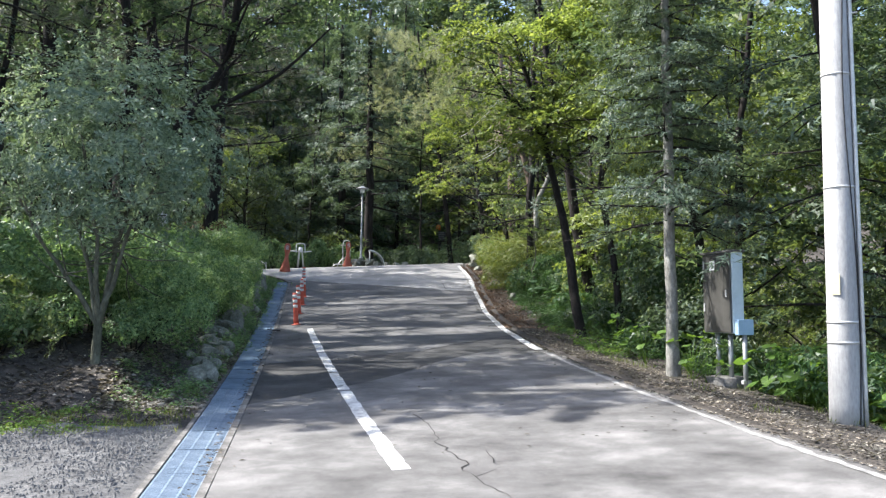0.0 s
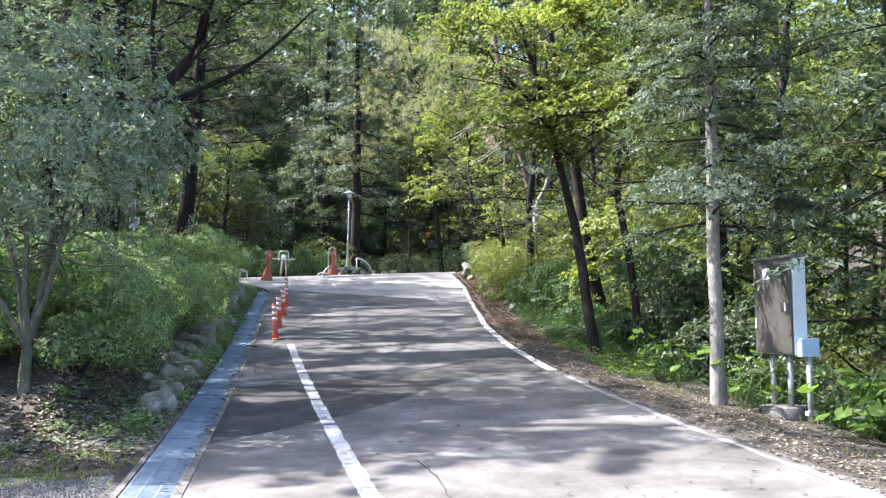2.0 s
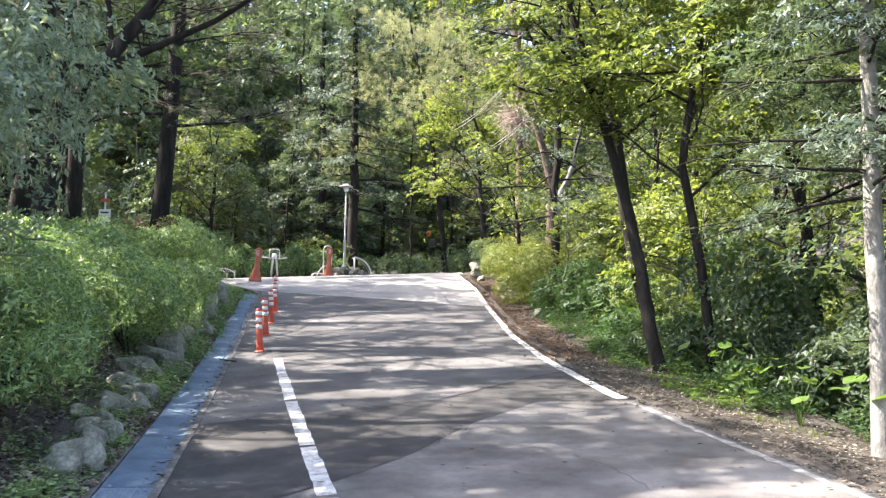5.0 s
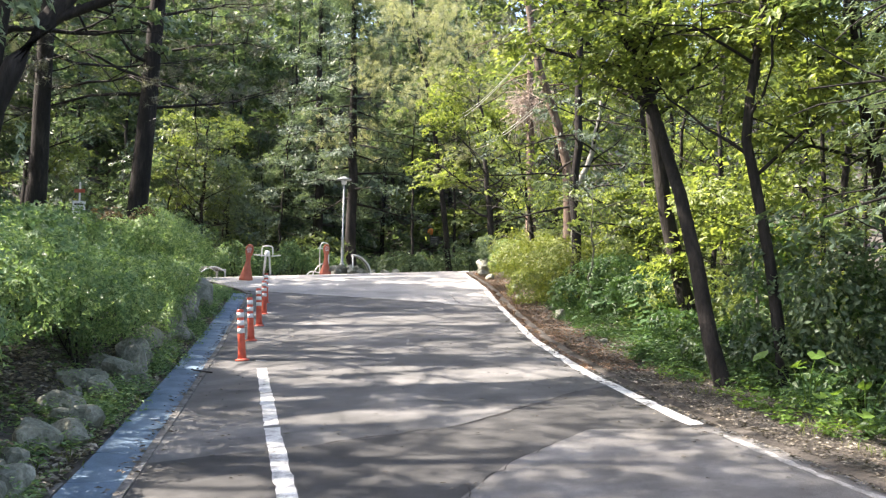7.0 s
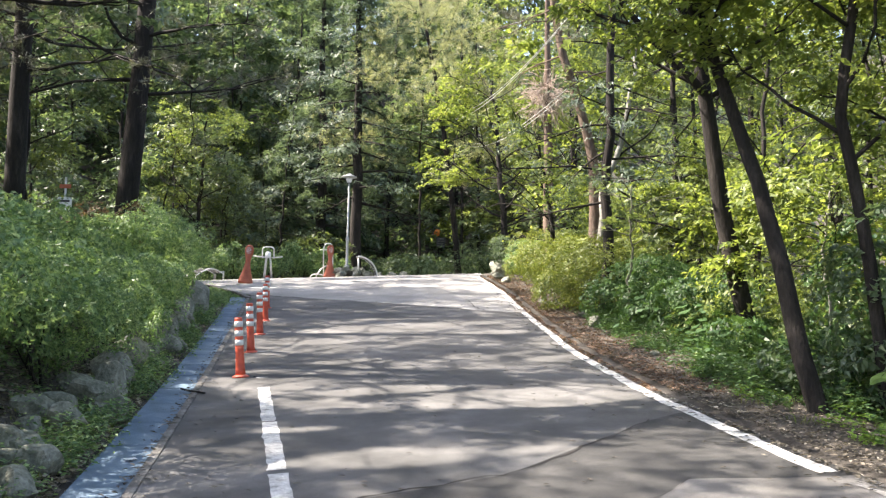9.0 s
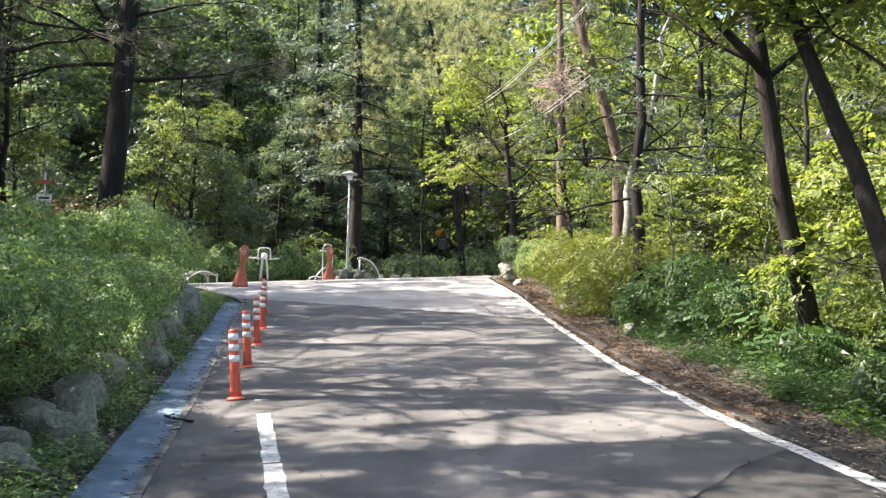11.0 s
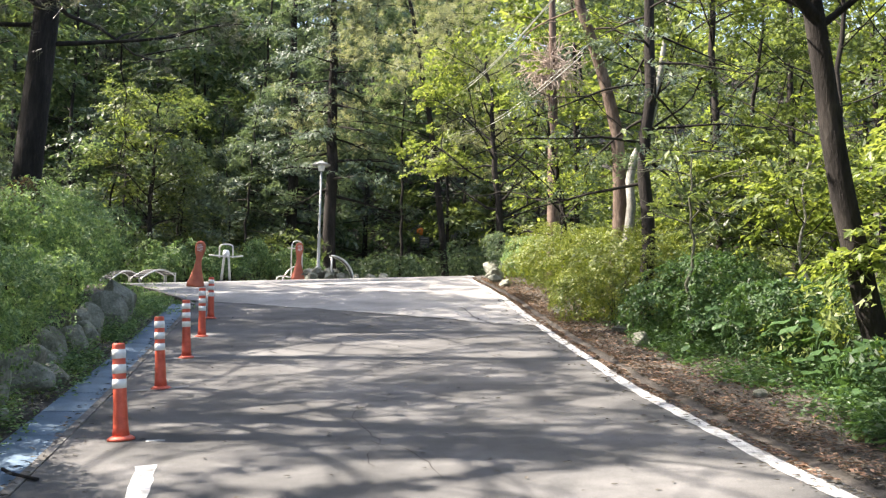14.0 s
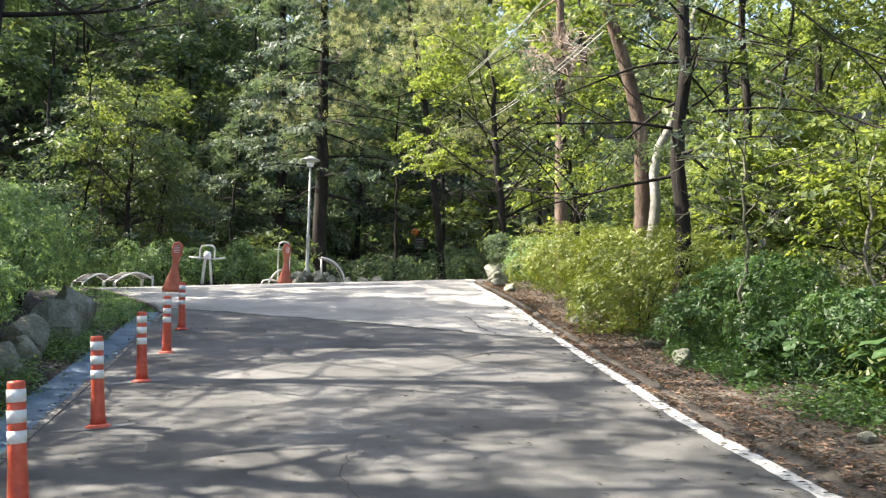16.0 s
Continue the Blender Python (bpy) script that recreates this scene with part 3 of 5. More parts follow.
def tree(label, pts, r0, r1, style="broad", spread=2.5, start=0.4, limbs=14, n=8000, leaf=0.13, bark=None, green=None, seed=0, name="tree", side=None, gaps=True, rise=0.6, wander=0.04, fine=True, extra=()):
    """A tree on a bent tapered trunk. pts: places on its trunk from the ground to the tip."""
    rng = np.random.default_rng(seed)
    bark, green = bark or M_BARK, green or L_BROAD
    trunk = smooth_path(pts, 16, rng, wander)
    trunk[0, 2] -= 0.25
    base = trunk[0].copy()
    h = trunk[-1, 2] - trunk[0, 2]
    rad = r1 + (r0 - r1) * (1 - np.linspace(0, 1, 16)) ** 0.8
    rad[0] *= 1.35
    wood = [tube(trunk, rad, 10 if fine else 6)]
    seeds, outs, starts = [], [], []
    for k in range(limbs):
        s = start + (0.97 - start) * ((k + rng.uniform(0, 0.8)) / limbs)
        p0 = along(trunk, np.array([s]))[0]
        az = k * 2.399 + rng.uniform(-0.5, 0.5)
        if side is not None and rng.random() < 0.6:
            az = side + rng.normal(0, 0.6)
        f = (s - start) / (1 - start)
        if style == "fir":
            el, ln, rs = rng.uniform(-0.25, 0.1), spread * (1.05 - f) * rng.uniform(0.8, 1.1), -0.25
        elif style == "pine":
            el, ln, rs = rng.uniform(-0.1, 0.35), spread * (0.55 + 0.6 * (1 - f)) * rng.uniform(0.6, 1.2), 0.1
        else:
            el, ln, rs = rng.uniform(0.15, 0.8), spread * (0.45 + 0.9 * math.sin(math.pi * (0.2 + 0.7 * f))) * rng.uniform(0.6, 1.15) * 0.8, rise * 0.3
        d = np.array([math.cos(az) * math.cos(el), math.sin(az) * math.cos(el), math.sin(el)])
        br = bent(p0, d, ln, rng, 7, rs, 0.06 if style == "fir" else 0.16)
        rb = max(0.012, np.interp(s, np.linspace(0, 1, 16), rad) * {"fir": 0.3, "pine": 0.24, "broad": 0.42}[style])
        wood.append(tube(br, np.linspace(rb, 0.006, 7), 5 if fine else 3))
        starts.append(len(wood) - 1)
        twigs = [br]
        for _ in range(2 if style == "fir" or not fine else 4):
            q = rng.uniform(0.3, 0.95)
            tw = bent(along(br, np.array([q]))[0], unit(d + rng.normal(0, 0.7, 3) * np.array([1, 1, 0.5])), ln * (1.1 - q) * 0.8 + 0.2, rng, 5, rs, 0.18)
            if fine:
                wood.append(tube(tw, np.linspace(rb * 0.4, 0.004, 5), 4))
            twigs.append(tw)
        for tw in twigs:
            m = 10 if style == "fir" else 6
            for q in rng.uniform(0.02 if style == "fir" else 0.4, 1.05, m):
                seeds.append(along(tw, np.array([min(q, 1.0)]))[0])
                outs.append(d)
    seeds, outs = np.array(seeds), np.array(outs)
    if len(seeds):
        pick = rng.integers(0, len(seeds), n)
        spr = {"fir": (0.2, 0.2, 0.09), "pine": (0.24, 0.24, 0.10), "broad": (0.32, 0.32, 0.13)}[style]
        c = seeds[pick] + rng.normal(0, 1, (n, 3)) * np.array(spr) * max(0.7, spread / 2.5)
        each = {"fir": 22, "pine": 18, "broad": 26}[style]
        m = max(1, n // each)
        c, lead = c[:m], outs[pick[:m]]
        if style == "pine":
            k = np.repeat(np.arange(m), each)
            way = unit(rng.normal(0, 1, (m * each, 3)) + lead[k] * 0.7 - (0, 0, 0.35))
            c, face = c[k] + way * leaf * 0.45, rng.normal(0, 1, (m * each, 3))
        else:
            c, way, face = sprays_of(rng, c, np.array([0, 0, 1.0]) + lead * (0.45, 0.45, 0) + rng.normal(0, 0.2, (m, 3)), (2.3 if style == "broad" else 1.9) * leaf, each)
    ob = tagged(new(name), label, "tree")
    ob.location = base
    for q, ra, rb in extra:
        starts.append(len(wood))
        wood.append(tube(smooth_path(q, 9, rng, 0.01), np.linspace(ra, rb, 9), 7))
    v, f = wood[0] if fine else joined(wood)
    part("trunk", mesh_from("trunk", v - base, f, bark, True), ob)
    if fine:
        for a, b in zip(starts, starts[1:] + [len(wood)]):
            v, f = joined(wood[a:b])
            part("limb", mesh_from("limb", v - base, f, M_BARK if bark is M_BARK_GREY else bark, True), ob)
    if n:
        k = kept(c, rng, gaps)
        shape, loose, hang = {"fir": (0.3, 0.25, 0.2), "pine": (0.06, 0.4, 0.0), "broad": (0.54, 0.28, 0.15)}[style]
        v, f = leaf_faces(rng, c[k], leaf, shape, loose, way[k], hang, face[k], style != "broad" or not fine)
        part("crown", mesh_from("crown", v - base, f, green), ob)
    return ob


def bush(label, x, y, rx, ry, h, n, leaf, green, seed, name="shrub", category="shrub", lift=0.0, stems=4, width=0.5, gaps=False, lobes=7, group="", skirt=0.1, sprays=False):
    """A shrub: stems from one root and a lumpy dome of leaves with gaps."""
    rng = np.random.default_rng(seed)
    z = float(ground_z(x, y)) + lift
    base = np.array([x, y, z])
    lob = np.stack([rng.normal(0, 0.42, lobes) * rx, rng.normal(0, 0.42, lobes) * ry, h * rng.uniform(0.22 if skirt < 0.05 else 0.35, 0.68, lobes)], 1)
    lob[0] = (0, 0, h * 0.62)
    size = rng.uniform(0.27, 0.5, lobes) if sprays else rng.uniform(0.38, 0.62, lobes)
    each = 11
    m = max(8, int(n * 1.5) // each)
    pick = rng.integers(0, lobes, m)
    d = unit(rng.normal(0, 1, (m, 3)) + (0, 0, 0.25))
    r = np.where(rng.random(m) < 0.88, rng.uniform(0.86, 1.04, m), rng.uniform(0.5, 0.86, m)) * (1 + 0.1 * np.sin(d[:, 0] * 9 + pick) * np.cos(d[:, 1] * 8 + d[:, 2] * 6))
    ax = np.array([rx, ry, h * 0.62])
    mids = lob[pick] + d * (r * size[pick])[:, None] * ax
    deep = np.min(np.linalg.norm((mids[:, None, :] - lob[None]) / ax, axis=2) / size[None], axis=1)
    stay = (deep > 0.8) | (rng.random(m) < 0.2)
    mids, d = mids[stay], d[stay]
    c, way, face = sprays_of(rng, mids, d / ax * h * 0.8 + (0, 0, 0.45) + rng.normal(0, 0.25, mids.shape), leaf * (2.1 if sprays else 1.7), each)
    c = c + base
    stay = (c[:, 2] > base[2] + skirt * h) & (c[:, 2] > ground_z(c[:, 0], c[:, 1]) + 0.02) & kept(c, rng, gaps)
    c, way, face = c[stay], way[stay], face[stay]
    ob = tagged(new(name), label, category, group)
    ob.location = base
    for k in range(stems):
        tip = lob[k % lobes] * (0.6, 0.6, 0.9) + rng.normal(0, 0.06, 3)
        stem = tube(smooth_path([rng.normal(0, 0.05, 3) * (1, 1, 0) - (0, 0, 0.1), tip * (0.45, 0.45, 0.5), tip], 5, rng, 0.02), np.linspace(0.018, 0.005, 5), 4)
        part("stem", mesh_from("stem", *stem, M_BARK, True), ob)
    v, f = leaf_faces(rng, c, leaf, width, 0.34, way, 0.05, face, leaf < 0.07 or stems < 4)
    part("foliage", mesh_from("foliage", v - base, f, green), ob)
    return ob


def upright(x, y, h, lean=(0, 0), below=0.0):
    z = float(ground_z(x, y))
    return [(x, y, z - below), (x + lean[0] * 0.4, y + lean[1] * 0.4, z + h * 0.45), (x + lean[0], y + lean[1], z + h)]


# ---- trees beside the road ----
tree("fir with a pale grey lower trunk and layered dark sprays", [(5.86, 12.6, 0.7), (5.8, 12.6, 2.4), (5.72, 12.6, 9.5)], 0.092, 0.03, "fir", 1.5, 0.25, 100, 72000, 0.072, M_BARK_GREY, L_FIR, 11, "fir_tree", gaps=False, wander=0.01)
tree("dark-barked tree leaning over the road beside the verge", [(8.45, 22.5, 1.3), (8.27, 22.5, 1.85), (7.96, 22.5, 2.75), (7.82, 22.5, 3.4), (7.62, 22.5, 4.85), (7.5, 22.5, 5.85), (7.4, 22.5, 6.7), (7.1, 22.5, 7.3), (6.6, 22.4, 10.5)], 0.155, 0.05, "broad", 2.9, 0.45, 15, 15000, 0.11, M_BARK, L_BROAD, 12, wander=0.008, extra=[([(7.52, 22.45, 5.6), (6.92, 22.4, 6.15), (6.46, 22.4, 6.5), (6.0, 22.4, 7.0), (5.3, 22.2, 8.0)], 0.075, 0.02), ([(6.9, 22.4, 6.2), (6.3, 22.2, 6.4), (5.3, 22.0, 6.5)], 0.04, 0.01), ([(7.45, 22.45, 6.3), (6.9, 22.3, 7.0), (6.6, 22.1, 8.2)], 0.05, 0.015)])
tree("slender dark tree curving across its neighbour", [(6.42, 18.0, 0.75), (6.34, 18.2, 1.25), (6.27, 18.4, 2.15), (6.3, 18.7, 2.95), (6.27, 19.0, 3.75), (6.17, 19.3, 4.42), (6.1, 19.6, 5.15), (5.98, 19.8, 5.85), (5.4, 19.9, 8.0)], 0.112, 0.035, "broad", 2.3, 0.6, 13, 11000, 0.105, M_BARK, L_LIGHT_SUNLIT, 13, wander=0.008, extra=[([(6.05, 19.7, 5.5), (5.6, 19.6, 6.2), (4.7, 19.5, 6.9)], 0.045, 0.012), ([(5.9, 19.85, 6.2), (5.2, 19.7, 6.5), (3.9, 19.5, 6.6)], 0.03, 0.008)])
# The next two crowns get the bright leaf colour as if back-lit.
tree("dark forked tree on the shaded bank behind the fir", [(9.6, 19, 0.4), (9.5, 19, 3.2), (9.1, 19, 4.7), (8.97, 19, 6.1), (8.75, 19, 9.5)], 0.12, 0.04, "broad", 2.6, 0.35, 14, 10000, 0.13, M_BARK, L_LIGHT_SUNLIT, 34, wander=0.01, extra=[([(8.98, 19, 6.0), (9.2, 19, 7.4), (9.4, 19, 9.0)], 0.07, 0.02)])
tree("thin crooked tree with bright back-lit leaves on the bank", [(7.3, 18.3, 0.5), (7.28, 18.3, 2.0), (7.12, 18.3, 3.0), (6.88, 18.3, 3.8), (6.74, 18.3, 4.4), (6.88, 18.3, 4.85), (7.1, 18.3, 5.45), (7.3, 18.2, 8.6)], 0.085, 0.03, "broad", 2.3, 0.4, 14, 12000, 0.12, M_BARK, L_LIGHT_SUNLIT, 14, wander=0.012)
tree("straight slender conifer behind the roadside shrubs", [(7.9, 27.5, 2.2), (7.95, 27.5, 5.0), (8.1, 27.5, 12.0)], 0.12, 0.04, "fir", 2.6, 0.22, 34, 24000, 0.11, M_BARK, L_FIR, 15)
tree("leaning reddish pine with a forked sunlit trunk", [(8.75, 30.8, 2.4), (8.9, 30.8, 4.3), (8.95, 30.8, 5.2), (8.97, 30.8, 6.1), (8.77, 30.8, 6.9), (8.42, 30.8, 7.9), (8.09, 30.8, 8.8), (7.6, 31, 12)], 0.16, 0.06, "pine", 2.8, 0.62, 12, 12000, 0.17, M_BARK_RED, L_PINE, 16, wander=0.012)
tree("pale-barked stem beside a leaning pine", [(8.85, 30.4, 2.4), (8.96, 30.4, 4.4), (9.03, 30.4, 5.15), (9.17, 30.4, 5.8), (9.4, 30.4, 6.5), (10.1, 30.5, 9.4)], 0.11, 0.03, "broad", 2.4, 0.5, 10, 8000, 0.14, M_BARK_GREY, L_LIGHT_SUNLIT, 17)
tree("thin sapling with a few broad leaves at the verge", [(7.28, 25, 1.75), (7.33, 25, 3.0), (7.38, 25, 4.6)], 0.03, 0.01, "broad", 0.8, 0.6, 8, 300, 0.13, M_BARK_OLIVE, L_BROAD, 18, "sapling", gaps=False)
tree("tall dark pine with bare lower trunk above the shrubs", [(-2.1, 30.2, 2.8), (-1.99, 30.2, 4.3), (-1.72, 30.2, 9.1), (-1.5, 30.2, 16.5)], 0.25, 0.09, "pine", 4.2, 0.3, 34, 38000, 0.19, M_BARK, L_PINE, 19, "pine_tree", wander=0.01)
tree("dark pine standing in the shade among shrubs", [(-3.75, 28, 2.9), (-3.7, 28, 5), (-3.65, 28, 16)], 0.2, 0.08, "pine", 3.8, 0.28, 32, 30000, 0.19, M_BARK, L_PINE, 20, "pine_tree", wander=0.01)
tree("many-stemmed dark tree with crooked mossy limbs", [(-2.75, 20, 2.0), (-2.5, 20, 4.9), (-1.75, 20, 5.95), (-1.2, 20, 6.5), (-0.9, 20, 7.2), (-0.6, 20, 11)], 0.17, 0.03, "broad", 3.0, 0.5, 14, 11000, 0.12, M_BARK, L_DEEP, 21, wander=0.01, extra=[([(-2.0, 20, 5.6), (-0.66, 20, 6.3), (0.2, 20, 6.8), (1.2, 20, 7.9)], 0.07, 0.02), ([(-2.5, 20, 4.9), (-2.35, 20, 6.4), (-2.6, 20, 8.4)], 0.08, 0.03), ([(-1.75, 20, 5.95), (-1.9, 20, 7.3), (-1.7, 20, 9)], 0.06, 0.02)])
tree("dark forked tree behind a round blue-green shrub", [(-3.9, 24, 2.6), (-3.8, 24, 5.5), (-3.6, 24, 8.4), (-4.2, 23.6, 13)], 0.22, 0.05, "broad", 3.8, 0.35, 14, 9000, 0.14, M_BARK, L_DEEP, 22)
tree("straight dark pine in the shaded wood", [(-5.7, 24, 2.8), (-5.6, 24, 8.6), (-5.6, 24, 15)], 0.22, 0.07, "pine", 3.6, 0.35, 24, 20000, 0.19, M_BARK, L_PINE, 23, "pine_tree")
tree("straight dark conifer behind the yard", [(3.87, 54, 3.9), (3.85, 54, 9), (3.75, 54, 19)], 0.28, 0.08, "fir", 3.2, 0.2, 40, 16000, 0.2, M_BARK, L_FIR, 24, "fir_tree")
tree("tall dark conifer behind the yard lamp", [(4.92, 48, 3.9), (4.9, 48, 8), (4.85, 48, 18)], 0.26, 0.07, "fir", 3.0, 0.24, 40, 16000, 0.19, M_BARK, L_FIR, 25, "fir_tree")
tree("thin grey stem among dark conifers", [(8.0, 50, 3.9), (8.0, 50, 8.5), (8.1, 50, 13)], 0.07, 0.03, "broad", 2.0, 0.6, 10, 4000, 0.2, M_BARK, L_DEEP, 26)
tree("young maple with layered bright leaves", [(-1.5, 47.7, 4.0), (-1.5, 47.7, 7.2), (-1.3, 47.6, 10.5)], 0.1, 0.03, "broad", 2.8, 0.25, 16, 9000, 0.13, M_BARK, L_BROAD, 27, "maple_tree")
# Sunlight on this crown is partly in its paler needle colour.
tree("drooping pine with pale sunlit needles beside the yard", [(9.4, 47.6, 4.0), (8.7, 47.2, 9), (7.2, 46.5, 16.5)], 0.14, 0.05, "pine", 4.6, 0.34, 28, 42000, 0.26, M_BARK, L_PINE_SUNLIT, 28, "pine_tree")
tree("maple with glowing yellow-green leaves beside the yard", [(9.6, 41, 4.0), (9.4, 41, 6.5), (9.0, 41, 11.0)], 0.14, 0.03, "broad", 3.0, 0.25, 20, 16000, 0.13, M_BARK, L_LIGHT_SUNLIT, 29, "maple_tree")
tree("low maple with bright layered leaves over the shrubs", [(8.9, 33.5, 2.9), (8.7, 33.3, 4.6), (8.2, 33, 7.0)], 0.09, 0.02, "broad", 2.2, 0.3, 16, 12000, 0.11, M_BARK, L_LIGHT_SUNLIT, 30, "maple_tree")

for k, (pts, r) in enumerate((([(9.7, 28.5, 1.9), (9.82, 28.5, 3.5), (9.97, 28.5, 4.2), (10.2, 28.5, 4.75), (10.0, 28.5, 5.6)], 0.05), ([(9.95, 28.9, 1.9), (10.1, 28.9, 3.5), (10.3, 28.9, 4.4), (10.6, 28.8, 5.6)], 0.04), ([(9.3, 25.6, 1.5), (9.5, 25.6, 2.8), (9.35, 25.6, 3.6), (9.6, 25.6, 4.8)], 0.035), ([(8.6, 21.3, 1.0), (8.8, 21.3, 2.2), (8.6, 21.3, 3.1), (8.9, 21.3, 4.2)], 0.03))):
    tree("pale crooked sapling on the sunlit bank", pts, r, 0.012, "broad", 1.5, 0.5, 9, 3200, 0.12, M_BARK_GREY, L_LIGHT_SUNLIT, 60 + k, "sapling", wander=0.03)

# dead pine with a ball of withered twigs
rng = np.random.default_rng(31)
dead = tagged(new("dead_pine"), "dead reddish pine with a tangle of pale withered twigs", "tree")
dead.location = (9.95, 37.4, 3.3)
part("trunk", mesh_from("trunk", *tube(smooth_path([(0, 0, -0.4), (-0.05, 0, 4.8), (-0.08, 0, 9.5)], 12, rng, 0.01), np.linspace(0.21, 0.07, 12), 10), M_BARK_RED, True), dead)
twigs = []
for k in range(300):
    d = unit(rng.normal(0, 1, 3) * (1, 1, 0.5))
    twigs.append(tube(bent((-0.07, 0, 6.25 + rng.normal(0, 0.2)), d, rng.uniform(0.7, 1.5), rng, 7, -0.9, 0.45), np.linspace(0.013, 0.006, 7), 4))
part("twig_tangle", mesh_from("twig_tangle", *joined(twigs), M_TWIG, True), dead)

# small round-crowned tree at the corner of the planting
rng = np.random.default_rng(33)
base = np.array([-2.15, 12.7, float(ground_z(-2.15, 12.7))])
orn = tagged(new("ornamental_tree"), "small multi-stemmed tree with a round blue-green crown", "tree")
orn.location = base
wood = []
fork = np.array([0.02, 0, 0.48])
wood.append(tube([(0, 0, -0.15), (0.01, 0, 0.25), fork], (0.075, 0.06, 0.055), 8))
for tip in ((-0.5, 0.1, 2.6), (0.75, -0.1, 2.5), (0.1, 0.4, 3.0), (-0.2, -0.3, 2.8), (0.45, 0.3, 3.0), (-1.0, -0.1, 2.1)):
    tip = np.array(tip)
    p = smooth_path([fork, fork * 0.45 + tip * 0.5 + rng.normal(0, 0.08, 3), tip], 9, rng, 0.02)
    wood.append(tube(p, np.linspace(0.042, 0.012, 9), 6))
    for _ in range(10):
        tw = bent(along(p, np.array([rng.uniform(0.35, 1.0)]))[0], unit(rng.normal(0, 1, 3) + (0, 0, 0.5)), rng.uniform(0.5, 1.0), rng, 5, 0.3, 0.2)
        wood.append(tube(tw, np.linspace(0.013, 0.004, 5), 4))
part("trunk", mesh_from("trunk", *joined(wood), M_BARK_OLIVE, True), orn)
n = 1350
d = unit(rng.normal(0, 1, (n, 3)))
r = rng.uniform(0.2, 1, n) ** 0.5 * (1 + 0.16 * np.sin(d[:, 0] * 6 + 1) * np.cos(d[:, 2] * 7 + d[:, 1] * 3) + 0.12 * np.sin(d[:, 1] * 13 + d[:, 0] * 11 + d[:, 2] * 9) + rng.exponential(0.04, n))
c = np.array([0.05, 0, 2.75]) + d * r[:, None] * np.array([1.62, 1.45, 1.3])
k = (c[:, 2] > 1.35 + 0.4 * np.sin(c[:, 0] * 4)) & (np.sin(c[:, 0] * 4.3 + c[:, 2] * 3) * np.sin(c[:, 1] * 4 + c[:, 2] * 4.4) < rng.uniform(0.1, 0.8, n))
c, way, face = sprays_of(rng, c[k], d[k] * 0.8 + (0, 0, 0.6) + rng.normal(0, 0.3, (int(k.sum()), 3)), 0.14, 26)
shoots = [np.zeros((0, 3))]
for _ in range(70):
    a = rng.uniform(0, 6.28)
    q = np.array([0.05 + 1.35 * math.cos(a) * rng.random() ** 0.5, 1.2 * math.sin(a) * rng.random() ** 0.5, 3.6])
    q[2] = 2.7 + 1.2 * math.sqrt(max(0.02, 1 - (q[0] / 1.6) ** 2 - (q[1] / 1.45) ** 2))
    tw = bent(q, unit(np.array([q[0] * 0.5, q[1] * 0.5, 1.0]) + rng.normal(0, 0.2, 3)), rng.uniform(0.25, 0.55), rng, 4, 0, 0.1)
    shoots.append(along(tw, rng.uniform(0, 1, 26)) + rng.normal(0, 0.025, (26, 3)))
tops = np.concatenate(shoots)
v, f = joined([leaf_faces(rng, c, 0.062, 0.42, 0.45, way, 0.0, face), leaf_faces(rng, tops, 0.062, 0.42, 0.7, None, -0.1)])
part("crown", mesh_from("crown", v, f, L_SILVER), orn)

# ---- shrubs ----
k = 0
for y in np.arange(14.6, 31.5, 1.55):
    for row, x in enumerate((-1.18, -2.5, -4.0)):
        k += 1
        rr = np.random.default_rng(400 + k)
        yy, xx = y + rr.uniform(-0.3, 0.3), x + drain_x(y) * 0.75 + rr.uniform(-0.15, 0.15) - (0.5 if row == 0 and y < 19 else 0.2 if row == 0 and y < 22 else 0.4 if row == 0 and y > 26 else 0.0)
        bush("dense green azalea shrub on the bank above the boulders", xx, yy, 1.05, 1.1, 1.45 + 0.35 * float(step(24, 29, y)) * (row == 0) + 0.15 * row - (0.25 + 0.25 * row) * float(step(24, 31, y)) * (row > 0) + rr.uniform(-0.12, 0.18), 14000 if row == 0 else (5000 if row == 1 else 2000), 0.05 if row == 0 else 0.06 + 0.02 * row, L_AZALEA, 500 + k, "azalea_shrub", group="azalea shrubs on the bank", skirt=0.02 if row == 0 and 19 < y < 26 else 0.16, sprays=True, lobes=15)
for k, (x, y, rx, ry, h, g) in enumerate(((7.35, 28.3, 0.95, 1.2, 1.3, L_GOLD), (7.8, 30.2, 1.1, 1.2, 1.5, L_GOLD), (8.4, 32.2, 1.1, 1.2, 1.45, L_GOLD), (8.9, 34.3, 1.1, 1.2, 1.4, L_GOLD), (9.3, 36.4, 1.0, 1.1, 1.35, L_GOLD), (9.6, 38.6, 1.0, 1.0, 1.2, L_AZALEA), (8.2, 26.9, 1.1, 1.2, 1.15, L_FERN), (8.9, 29.2, 1.2, 1.2, 1.3, L_FERN), (9.6, 31.5, 1.2, 1.3, 1.5, L_GOLD), (9.4, 40.4, 0.8, 0.8, 1.1, L_DEEP))):
    bush("rounded yellow-green shrub beside the verge" if g is L_GOLD else "rounded dark green shrub beside the verge", x + 0.35, y, rx * 1.2, ry * 1.2, h * 1.17, 20000, 0.052, g, 600 + k, "azalea_shrub", group="rounded shrubs beside the verge", skirt=0.0, lobes=12)
